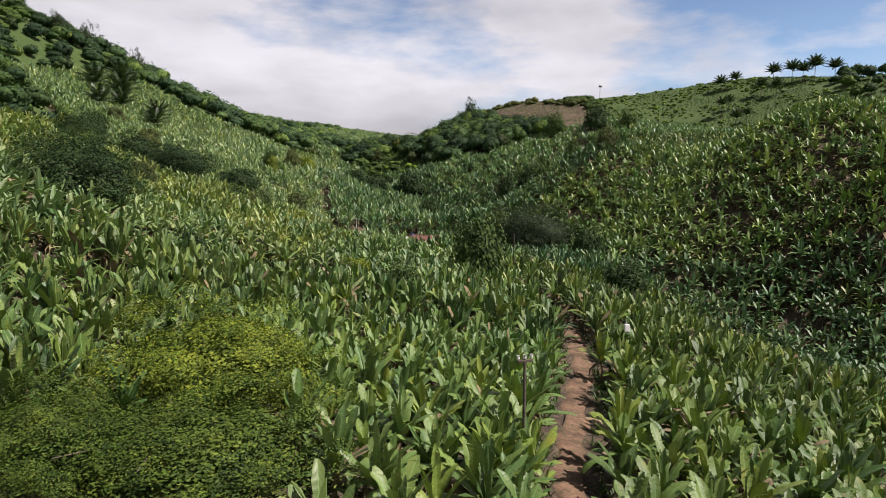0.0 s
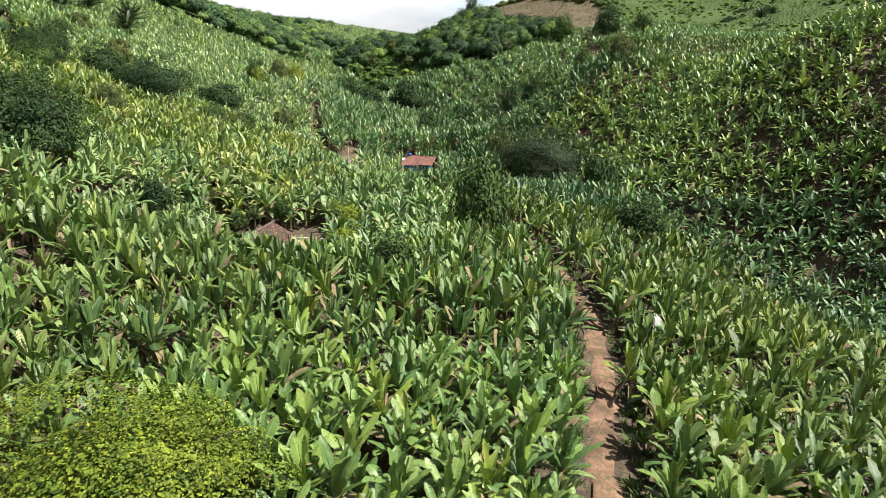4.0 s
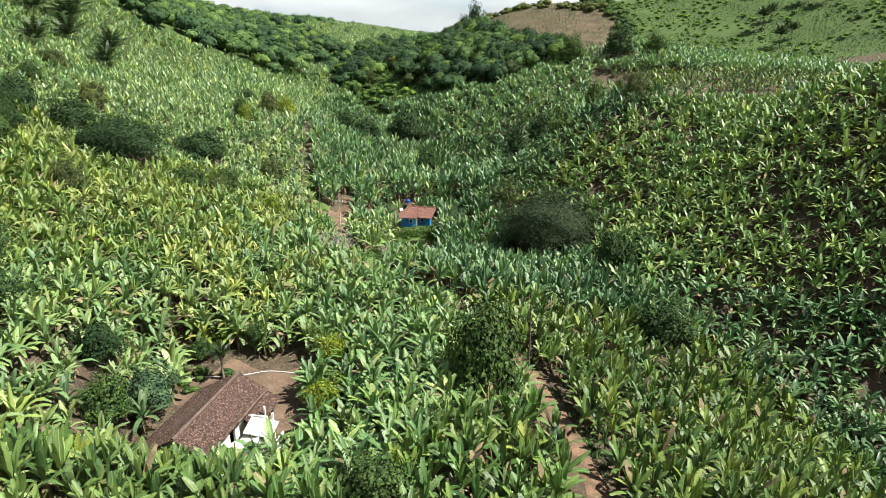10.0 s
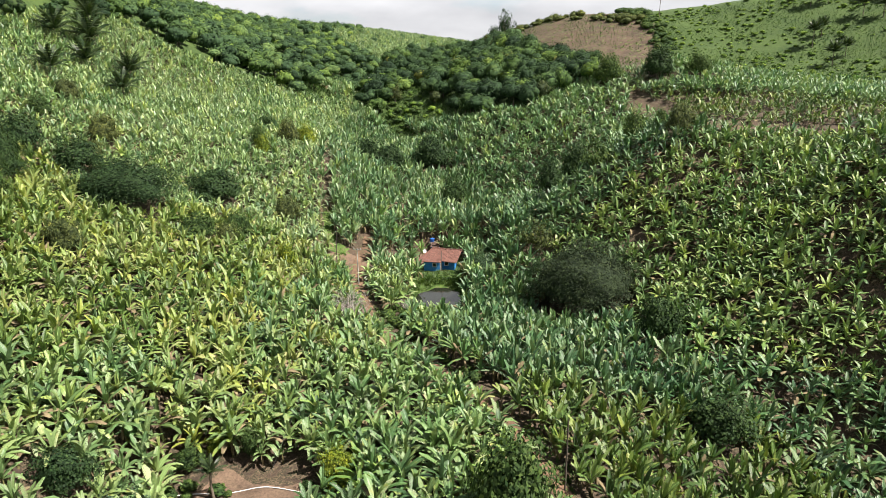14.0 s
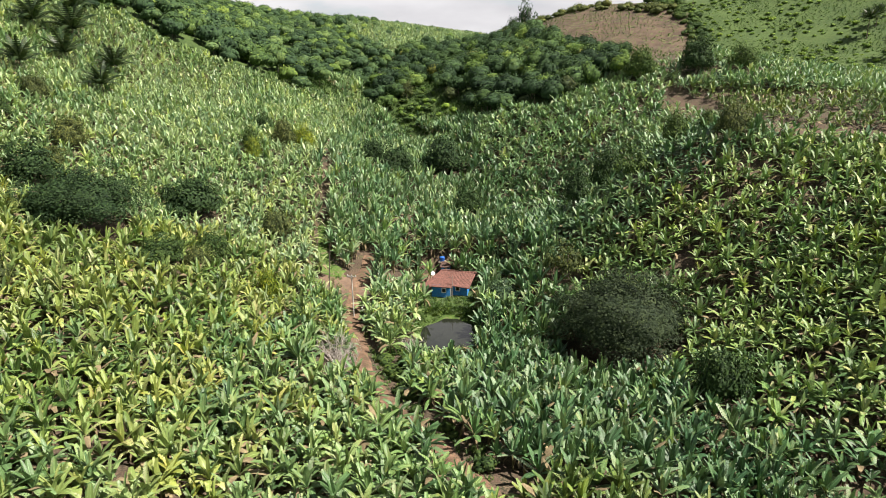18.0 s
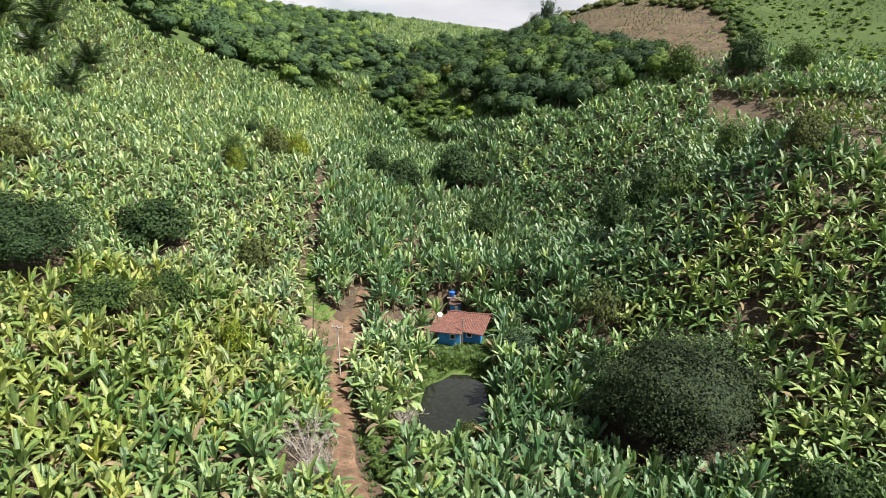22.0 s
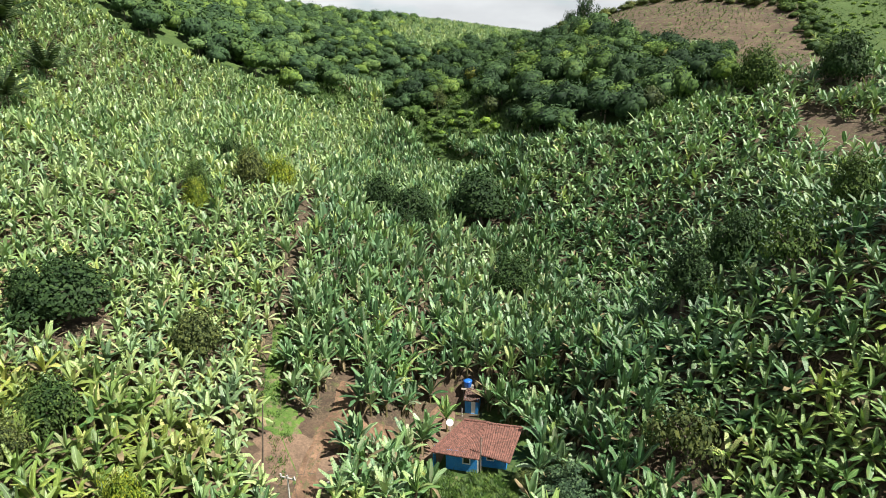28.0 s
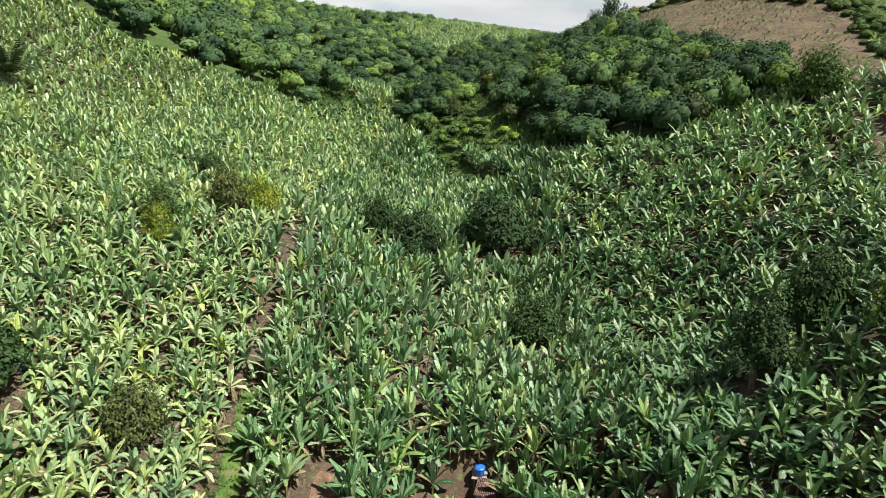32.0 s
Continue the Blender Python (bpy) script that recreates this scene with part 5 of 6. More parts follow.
def blue_house():
    root = new("house")
    root.matrix_basis = pose(-5.9, 164.7, 2.65, 0, 0, -5)
    # front block, local x -2.9..0.1; set-back block to x 3.4; porch at the other side
    wall("wall", (-3.0, -2.6, -0.3), (0.2, -2.45, 2.45), BLUE, root, ((-1.25, -0.6, 1.05, 1.75),))
    window(root, -1.25, -0.6, 1.05, 1.75, -2.6, WHITE)
    wall("wall", (0.2, -2.6, -0.3), (0.35, -1.25, 2.45), WHITE, root, (), "y")
    wall("wall", (0.35, -1.4, -0.3), (3.0, -1.25, 2.35), BLUE, root, ((1.1, 1.75, 1.0, 1.75),))
    window(root, 1.1, 1.75, 1.0, 1.75, -1.4, WHITE)
    wall("wall", (3.0, -1.4, -0.3), (3.15, 2.9, 2.35), BLUE, root, (), "y")
    wall("wall", (-3.15, -2.6, -0.3), (-3.0, -0.6, 2.45), BLUE, root, ((-1.6, -0.75, 0.0, 2.0),), "y")
    wall("wall", (-3.0, -0.75, -0.3), (-1.7, -0.6, 2.9), BLUE, root)
    wall("wall", (-1.85, -0.6, -0.3), (-1.7, 2.75, 2.45), BLUE, root, (), "y")
    wall("wall", (-1.85, 2.75, -0.3), (3.0, 2.9, 2.45), BLUE, root, ((0.5, 1.3, 0.0, 2.0),))
    for x0, x1, lo_, top in ((-1.85, -1.7, -0.6, 3.75), (3.0, 3.15, -1.4, 3.5)):
        bm = bmesh.new()
        q = [bm.verts.new(p) for p in ((x0, lo_, 2.4), (x0, 2.9, 2.4), (x0, 1.0, top), (x1, lo_, 2.4), (x1, 2.9, 2.4), (x1, 1.0, top))]
        for ids in ((0, 1, 2), (5, 4, 3), (0, 3, 4, 1), (1, 4, 5, 2), (2, 5, 3, 0)):
            bm.faces.new([q[k] for k in ids])
        me = bpy.data.meshes.new("gable")
        bm.to_mesh(me)
        bm.free()
        me.materials.append(BLUE)
        part("gable", me, root)
    box("door", (-3.13, -1.58, 0.0), (-3.06, -0.77, 1.98), TIMBER, root, "brown wooden door")
    box("step", (-4.6, -2.7, -0.3), (-3.17, 1.5, -0.02), CONCRETE, root)
    for y in (-2.7, -2.0):
        box("porch_post", (-4.55, y - 0.07, -0.1), (-4.41, y + 0.07, 2.3), BLUE, root)
    # roof: two parts with a small step between them
    tiled_slope("roof_slope", (-4.9, -3.1, 2.25), (0.55, -3.35, 2.2), (0.55, 1.0, 4.0), (-1.9, 1.0, 4.0), TILE, root, "weathered red clay tile roof")
    tiled_slope("roof_slope", (0.55, 3.6, 2.4), (-1.9, 3.6, 2.4), (-1.9, 1.0, 4.0), (0.55, 1.0, 4.0), TILE, root)
    tiled_slope("roof_slope", (0.5, -2.55, 2.28), (3.7, -3.1, 2.1), (4.5, 1.2, 3.75), (0.5, 1.2, 3.75), TILE, root, "redder clay tile roof over the set-back room")
    tiled_slope("roof_slope", (4.5, 3.6, 2.3), (0.5, 3.6, 2.3), (0.5, 1.2, 3.75), (4.5, 1.2, 3.75), TILE, root)
    ridge_cap((-1.9, 1.0, 4.02), (0.55, 1.0, 4.02), TILE, root)
    ridge_cap((0.5, 1.2, 3.77), (4.5, 1.2, 3.77), TILE, root)
    box("pole_stub", (0.55, -2.6, 0.0), (0.65, -2.5, 4.4), TIMBER, root, "dark wooden post rising past the eave")
    tagged(root, "small blue farmhouse with a red clay tile roof", "house")


blue_house()


def washhouse():
    root = new("shed")
    root.matrix_basis = pose(-7.6, 174.2, at(-7.6, 174.2), 0, 0, -6)
    wall("wall", (-1.0, -0.9, -0.4), (1.0, -0.78, 2.0), BLUE, root, ((-0.05, 0.6, 0.0, 1.8),))
    box("door", (-0.05, -0.86, 0.0), (0.6, -0.8, 1.8), WHITE, root, "white door")
    wall("wall", (-1.0, 0.78, -0.4), (1.0, 0.9, 2.3), BLUE, root)
    wall("wall", (-1.0, -0.78, -0.4), (-0.88, 0.78, 2.1), BLUE, root, (), "y")
    wall("wall", (0.88, -0.78, -0.4), (1.0, 0.78, 2.1), BLUE, root, (), "y")
    tiled_slope("roof_slope", (-1.2, -1.2, 1.98), (1.2, -1.2, 1.98), (1.2, 1.1, 2.55), (-1.2, 1.1, 2.55), OLD_TILE, root, "dark brown tile roof")
    box("post", (-1.25, -1.9, -0.4), (-1.15, -1.8, 1.2), WHITE, root)
    box("post", (1.15, -1.7, -0.4), (1.25, -1.6, 1.0), TIMBER, root)
    root.scale = (0.82, 0.9, 0.95)
    tagged(root, "tiny blue outhouse with a white door", "shed")
    tank = new("water_tank")
    tank.matrix_basis = pose(-8.4, 175.9, at(-8.4, 175.9))
    for x in (-0.5, 0.5):
        for y in (-0.5, 0.5):
            box("leg", (x - 0.06, y - 0.06, -0.3), (x + 0.06, y + 0.06, 0.9), TIMBER, tank)
    box("platform", (-0.75, -0.75, 0.9), (0.75, 0.75, 1.0), TIMBER, tank)
    v, f, _ = tube([(0, 0, 1.0), (0, 0, 1.05), (0, 0, 1.75), (0, 0, 1.8)], (0.4, 0.44, 0.52, 0.52), 20)
    part("tank_body", fill_mesh("tank_body", v, f, [TANK], smooth=True), tank)
    v, f, _ = tube([(0, 0, 1.8), (0, 0, 1.86), (0, 0, 1.94), (0, 0, 1.96)], (0.56, 0.56, 0.3, 0.02), 20)
    part("lid", fill_mesh("lid", v, f, [TANK], smooth=True), tank)
    tagged(tank, "round blue plastic water tank on a timber stand", "water tank")


washhouse()


def dish():
    root = new("satellite_dish")
    x, y = -9.4, 166.6
    root.matrix_basis = pose(x, y, at(x, y))
    v, f, _ = tube([(0, 0, -0.2), (0, 0, 2.9)], (0.04, 0.035), 8)
    part("mast", fill_mesh("mast", v, f, [CONCRETE]), root)
    R, rows = 0.4, []
    for k in range(6):
        r = R * k / 5 + 0.01
        rows.append([(r * math.cos(a), r * math.sin(a), 0.45 * r * r) for a in np.arange(20) * math.pi / 10])
    V = np.array(rows).reshape(-1, 3)
    i = np.arange(120).reshape(6, 20)
    j = np.roll(i, -1, 1)
    F = np.stack([i[:-1], j[:-1], j[1:], i[1:]], -1).reshape(-1, 4)
    bowl = part("bowl", fill_mesh("bowl", np.concatenate([V, V - (0, 0, 0.02)]), np.concatenate([F, F[:, ::-1] + 120]), [WHITE], smooth=True), root, "white dish bowl")
    bowl.matrix_basis = pose(0, -0.1, 3.0, 48, 0, 20)
    v, f, _ = tube([(0, 0.55, 0.15), (0, 0.1, 0.62)], (0.018, 0.018), 6)
    part("feed_arm", fill_mesh("feed_arm", v, f, [CONCRETE]), bowl)
    tagged(root, "white satellite dish on a thin mast beside the house", "satellite dish")


dish()


def old_house():
    root = new("house")
    root.matrix_basis = pose(-20.0, 74.9, 6.15, 0, 0, -9)
    W, L, A = 2.3, 5.3, 2.7
    wall("wall", (-W, -L, -0.4), (W, -L + 0.18, 2.3), PLASTER, root, ((-1.6, -0.7, 0.9, 1.8), (0.6, 1.5, 0.0, 2.0)))
    wall("wall", (-W, L - 0.18, -0.4), (W, L, 2.3), PLASTER, root, ((-0.4, 0.5, 0.0, 2.0),))
    wall("wall", (-W, -L + 0.18, -0.4), (-W + 0.18, L - 0.18, 2.3), PLASTER, root, ((-1.0, 0.0, 0.9, 1.8),), "y")
    wall("wall", (W - 0.18, -L + 0.18, -0.4), (W, L - 0.18, 2.3), WHITE, root, ((-1.2, -0.3, 0.0, 2.0), (1.4, 2.3, 0.9, 1.8)), "y")
    for y0, y1 in ((-L, -L + 0.18), (L - 0.18, L)):
        bm = bmesh.new()
        q = [bm.verts.new(p) for p in ((-W, y0, 2.3), (W, y0, 2.3), (0, y0, 3.7), (-W, y1, 2.3), (W, y1, 2.3), (0, y1, 3.7))]
        for ids in ((0, 1, 2), (5, 4, 3), (0, 3, 4, 1), (1, 4, 5, 2), (2, 5, 3, 0)):
            bm.faces.new([q[k] for k in ids])
        me = bpy.data.meshes.new("gable")
        bm.to_mesh(me)
        bm.free()
        me.materials.append(PLASTER)
        part("gable", me, root)
    tiled_slope("roof_slope", (W + 0.45, -L - 0.5, 2.35), (W + 0.45, L + 0.4, 2.35), (0, L + 0.4, 3.9), (0, -L - 0.5, 3.9), OLD_TILE, root, "mossy dark brown tile roof", sag=0.16)
    tiled_slope("roof_slope", (-4.3, L + 0.4, 1.75), (-4.3, -L - 0.5, 1.75), (0, -L - 0.5, 3.9), (0, L + 0.4, 3.9), OLD_TILE, root, "", sag=0.16)
    ridge_cap((W + 0.45, -0.4, 2.42), (W + 0.45, L + 0.4, 2.42), RIDGE, root, 0.09)
    ridge_cap((0, -L - 0.5, 3.95), (0, L + 0.4, 3.95), RIDGE, root, 0.15)
    for y in (-L + 0.2, 0, L - 0.4):
        box("porch_post", (-4.1, y, -0.3), (-3.95, y + 0.15, 1.85), TIMBER, root)
    # lean-to with whitewashed broken walls
    tiled_slope("lean_to_roof", (W + 2.0, 0.4, 1.7), (W + 2.0, L + 0.2, 1.7), (W + 0.5, L + 0.2, 2.25), (W + 0.5, 0.4, 2.25), OLD_TILE, root)
    wall("annex_wall", (A + 0.02, 1.2, -0.4), (A + 2.0, 1.36, 2.2), WHITE, root, ((0.8 + A, 1.5 + A, 0.0, 1.9),))
    wall("annex_wall", (A + 2.0, -1.6, -0.4), (A + 2.16, 1.36, 1.5), WHITE, root, ((-0.5, 0.3, 0.9, 1.5),), "y")
    wall("annex_wall", (A + 2.16, -0.9, -0.4), (A + 3.5, -0.76, 1.2), WHITE, root)
    wall("annex_wall", (A + 3.5, -0.9, -0.4), (A + 3.64, 0.9, 1.1), WHITE, root, (), "y")
    box("water_box", (A + 0.5, -1.5, -0.3), (A + 1.9, -0.3, 1.35), WHITE, root, "white rendered water box", 0.05)
    slab = box("annex_roof", (-1.25, -1.1, 0.0), (1.25, 1.1, 0.1), WHITE, root, "tilted white annex roof slab")
    slab.matrix_basis = pose(A + 1.9, 0.1, 1.75, 8, 10, 6)
    slab = box("annex_roof", (-0.8, -0.7, 0.0), (0.8, 0.7, 0.1), WHITE, root)
    slab.matrix_basis = pose(A + 0.9, -2.4, 1.3, -12, 8, -10)
    box("annex_post", (A + 2.4, 1.2, -0.3), (A + 2.6, 1.36, 2.6), WHITE, root)
    box("annex_post", (A + 1.3, 2.0, 1.2), (A + 1.45, 2.15, 2.7), WHITE, root)
    box("drum", (A + 0.05, -3.6, -0.3), (A + 0.75, -2.9, 1.7), DARK, root, "black water barrel", 0.12)
    tagged(root, "old farmhouse with a sagging brown tile roof and white annex", "house")


old_house()


POLE_WOOD = rough_material("dark_pole_wood", (0.05, 0.04, 0.032), (0.12, 0.095, 0.075), 1.5, 12.0, 0.9, 0.4)


def utility_pole(x, y, height, label, arm=1.3, yaw=0.0, lean=(0, 0), timber=False, thick=0.1):
    root = new("utility_pole")
    root.matrix_basis = pose(x, y, at(x, y), lean[0], lean[1], yaw)
    mat = POLE_WOOD if timber else CONCRETE
    v, f, _ = tube([(0, 0, -0.5), (0, 0, height * 0.5), (0, 0, height)], (thick, thick * 0.85, thick * 0.7), 10)
    part("post", fill_mesh("post", v, f, [mat], smooth=True), root)
    if arm:
        bar = box("crossarm", (-arm / 2, -0.06, height - 0.3), (arm / 2, 0.06, height - 0.18), mat, root)
        for k in (-1, 0, 1):
            v, f, _ = tube([(k * arm * 0.44, 0, height - 0.18), (k * arm * 0.44, 0, height - 0.1), (k * arm * 0.44, 0, height - 0.02), (k * arm * 0.44, 0, height + 0.02)], (0.04, 0.08, 0.05, 0.07), 8)
            part("insulator", fill_mesh("insulator", v, f, [CERAMIC], smooth=True), bar)
    return tagged(root, label, "utility pole", "power line poles"), (x, y, at(x, y) + height)


_, top_a = utility_pole(3.4, 25.7, 5.2, "slim weathered utility pole with a short crossarm beside the road", 0.7, 20, timber=True, thick=0.08)
meter_pole, top_b = utility_pole(15.6, 53.0, 3.7, "grey utility pole with a white meter box", 0.0, 10)
box("meter_box", (-0.22, -0.3, 2.9), (0.22, -0.08, 3.5), WHITE, meter_pole, "white meter box")
_, top_c = utility_pole(9.9, 88.2, 7.6, "dark thin utility pole beside the road", 0.0, 0, timber=True)
_, top_d = utility_pole(-20.1, 147.0, 7.0, "pale concrete utility pole with a crossarm at the road fork", 1.5, -12)
_, top_e = utility_pole(-25.6, 153.5, 7.4, "thin dark wooden pole leaning beside the upper track", 0.0, 0, (-6, 3), True, 0.09)
utility_pole(-45.7, 330.0, 7.5, "distant pale utility pole with a crossarm", 2.2, 10, thick=0.16)


def cable(a, b, sag=0.6, r=0.012):
    a, b = np.array(a, float), np.array(b, float)
    t = np.linspace(0, 1, 15)[:, None]
    p = a * (1 - t) + b * t - np.array([0, 0, 1.0]) * sag * 4 * t * (1 - t)
    v, f, _ = tube(p, [r] * 15, 5)
    return tagged(new("power_line", fill_mesh("power_line", v, f, [WIRE])), "thin dark overhead wire strung between poles", "power line", "overhead wires")


for a, b in ((top_a, top_b), (top_b, top_c), (top_c, (-19.6, 147, top_d[2])), (top_d, (-5.3, 162.3, 6.6)), (top_d, top_e), ((-20.6, 147, top_d[2] - 0.1), (-16.5, 84, 10.5))):
    cable(a, b)


def pond():
    a = np.linspace(0, 2 * math.pi, 49)[:-1]
    r = 1 + 0.1 * np.sin(2 * a + 1) + 0.06 * np.sin(5 * a)
    V = np.column_stack([-5.6 + 4.4 * r * np.cos(a), 147.0 + 8.6 * r * np.sin(a), np.full(48, 1.75)])
    m, n, l, b = material("pond_water")
    col = mixed(n, l, stretch(n, l, noise_fac(n, l, 1.6, 8.0), 0.4, 0.7), (0.014, 0.016, 0.012), (0.022, 0.025, 0.018))
    l.new(col, b.inputs["Base Color"])
    b.inputs["Roughness"].default_value = 0.06
    bump(n, l, b, noise_fac(n, l, 2.0, 4.0), 0.05, 0.05)
    me = bpy.data.meshes.new("water")
    me.from_pydata([tuple(p) for p in V], [], [list(range(48))])
    me.materials.append(m)
    tagged(new("water", me), "dark still pond with scum on the surface", "pond", kind="structure")


pond()


def palm(name, x, y, trunk, frond, label, count=16, droop=1.2, category="palm tree", group=""):
    root = new(name)
    root.matrix_basis = pose(x, y, at(x, y), 0, 0, RNG.uniform(0, 360))
    v, f, _ = tube([(0, 0, -0.3), (0.1, 0, trunk * 0.5), (0, 0, trunk)], (0.16, 0.12, 0.11), 8)
    part("trunk", fill_mesh("trunk", v, f, [BARK], smooth=True), root)
    for k in range(count):
        fr = k / (count - 1)
        yaw, rise = k * 2.4, radians(86 - 62 * fr)
        s = np.linspace(0, 1, 15)
        e = rise - droop * s ** 1.3 * (0.6 + 0.5 * fr)
        r = np.concatenate([[0], np.cumsum(np.cos(e[:-1]) * frond / 14)])
        z = np.concatenate([[0], np.cumsum(np.sin(e[:-1]) * frond / 14)])
        V, F, q = [], [], 0
        for j in range(1, 15):
            for side in (-1, 1):
                w = frond * 0.2 * math.sin(math.pi * (0.12 + 0.8 * s[j]))
                root_p = np.array([r[j], 0, z[j]])
                d = np.array([0.75, side * 1.0, -0.15 if fr < 0.5 else -0.5])
                d *= w / np.linalg.norm(d)
                back = np.array([r[j] - r[j - 1], 0, z[j] - z[j - 1]])
                V += [root_p - back, root_p, root_p + d, root_p + d * 0.97 - back * 0.5]
                F.append([q, q + 1, q + 2, q + 3])
                q += 4
        V = np.array(V)
        c, sn = math.cos(yaw), math.sin(yaw)
        V = np.column_stack([V[:, 0] * c - V[:, 1] * sn, V[:, 0] * sn + V[:, 1] * c, V[:, 2] + trunk])
        part("frond", fill_mesh("frond", V, F, [PALM]), root)
    return tagged(root, label, category, group)


for x, y, t, fl in ((136, 318, 2.6, 3.6), (142, 316, 3.2, 3.4), (157, 309, 3.6, 4.0), (163, 304, 4.0, 4.2), (166, 300, 3.4, 4.0), (172, 301, 4.2, 4.6), (177, 294, 3.4, 4.0), (145, 296, 3.2, 3.4), (149, 290, 3.0, 3.2), (122, 283, 4.0, 3.2), (128, 290, 2.6, 3.0), (119, 262, 3.0, 3.2), (126, 268, 2.2, 2.6)):
    palm("palm_tree", x, y, t * 1.5, fl * 1.3, "dark shaggy palm standing on the grassy ridge", group="palms on the ridge", count=26)
palm("palm_tree", 83, 343, 7.5, 1.6, "single slender palm on a tall bare trunk", 12)
for x, y, t, fl in ((-100, 226, 1.6, 4.2), (-116, 235, 1.8, 5.2), (-122, 228, 1.6, 4.6), (-108, 218, 1.2, 4.2), (-92, 206, 1.2, 3.6), (-124, 250, 2.0, 4.6), (-104, 196, 1.4, 3.8)):
    palm("palm_tree", x, y, t + 2.6, fl * 1.6, "short dark palm with long arching fronds on the hillside", group="palms on the hillside")
palm("palm_tree", -22.8, 86.0, 3.0, 1.7, "young garden palm behind the old house", 14)


def dead_bush(x, y, r, h):
    root = new("dead_bush")
    root.location = (x, y, at(x, y))
    for k in range(14):
        a, lean_ = k * 2.4, RNG.uniform(0.3, 1.0)
        tip = np.array([math.cos(a) * r * lean_, math.sin(a) * r * lean_, h * RNG.uniform(0.7, 1.0)])
        v, f, _ = tube([(0, 0, -0.2), tip * 0.45 + (0, 0, 0.3), tip], (0.06, 0.04, 0.012), 5)
        br = part("branch", fill_mesh("branch", v, f, [TWIG]), root)
        tv, tf, n = [], [], 0
        for j in range(22):
            s = RNG.uniform(0.35, 1.0)
            q = tip * s + (0, 0, 0.25 * (1 - s))
            e = q + RNG.normal(0, 0.33, 3) * r * 0.55 + (0, 0, 0.2)
            vv, ff, _ = tube([q, (q + e) / 2 + RNG.normal(0, 0.05, 3), e], (0.022, 0.016, 0.008), 3)
            tv.append(vv), tf.append(ff + n)
            n += len(vv)
        part("twig_spray", fill_mesh("twig_spray", np.concatenate(tv), np.concatenate(tf), [TWIG]), br)
    return tagged(root, "bleached leafless bush beside the dirt road", "dead bush")


dead_bush(-18.0, 127.6, 3.4, 4.8)
dead_bush(-16.6, 124.4, 2.6, 3.8)
dead_bush(-11.0, 140.6, 2.6, 1.7)


def yard_pipe():
    pts = smooth_line([(-28.7, 85.4), (-25.4, 86.4), (-21.8, 86.7), (-18.4, 87.7), (-14.5, 87.0)], 0.5)
    v, f, _ = tube(np.column_stack([pts, land(pts[:, 0], pts[:, 1]) + 0.16]), [0.05] * len(pts), 6)
    tagged(new("pipe", fill_mesh("pipe", v, f, [CERAMIC], smooth=True)), "pale plastic water pipe lying across the sandy yard", "pipe")


yard_pipe()


# ---- low growth ----
def tufts(name, label, x, y, size, mat, blades=9, category="grass"):
    n = len(x)
    k = blades
    a = RNG.uniform(0, 6.28, (n, k))
    h = size[:, None] * RNG.uniform(0.5, 1.2, (n, k))
    bx, by = x[:, None] + RNG.normal(0, 0.12, (n, k)), y[:, None] + RNG.normal(0, 0.12, (n, k))
    bz = land(bx, by)
    dx, dy, w = np.cos(a) * h * 0.95, np.sin(a) * h * 0.95, 0.06 * size[:, None] + 0.03
    px, py = -np.sin(a) * w, np.cos(a) * w
    V = np.stack([np.stack([bx - px, by - py, bz], -1), np.stack([bx + px, by + py, bz], -1), np.stack([bx + dx + px * 0.4, by + dy + py * 0.4, bz + h], -1), np.stack([bx + dx - px * 0.4, by + dy - py * 0.4, bz + h], -1)], 2).reshape(-1, 3)
    me = fill_mesh(name, V, np.arange(len(V)).reshape(-1, 4), [mat])
    return tagged(new(name, me), label, category, kind="stuff")


x, y = RNG.uniform(-15, 4, 5200), RNG.uniform(136, 162, 5200)
d = np.hypot((x + 5.6) / 4.5, (y - 147.0) / 8.7)
keep = (d > 1.0) & (d < 1.7 + 0.2 * np.sin(x)) & (off_line(x, y, LANE) > 1.2)
tufts("grass", "bright green grass round the pond", x[keep], y[keep], RNG.uniform(0.25, 0.6, keep.sum()), GRASS)
x, y = RNG.uniform(-44, -20, 9000), RNG.uniform(150, 215, 9000)
keep = (off_line(x, y, TRACK) < 1.7 + 0.6 * np.sin(y * 0.5)) & (off_line(x, y, ROAD) > 2.2) & (fbm(x * 3, y * 3) > -0.25)
tufts("grass", "bright green grass along the upper track", x[keep], y[keep], RNG.uniform(0.15, 0.4, keep.sum()), GRASS)
x, y = RNG.uniform(-24, 16, 16000), RNG.uniform(14, 150, 16000)
o = off_line(x, y, ROAD)
keep = (o > 1.15) & (o < 2.1 + 0.8 * np.sin(y * 0.35))
tufts("grass", "weedy grass on the verges of the dirt road", x[keep], y[keep], RNG.uniform(0.2, 0.55, keep.sum()), WEED)


def shrubs(name, label, x, y, sizes, tone, form="distant"):
    s = RNG.uniform(*sizes, len(x))
    rows = np.column_stack([x, y, land(x, y) + s * 0.4, RNG.uniform(0, 6.28, len(x)), s, s * 1.1, RNG.uniform(0.3, 0.7, len(x))])
    v, f, u, i = scatter(CROWNS[form], rows, RNG)
    return tagged(new(name, fill_mesh(name, v, f, [CROWN[tone]], i, u)), label, "scrub", kind="stuff")


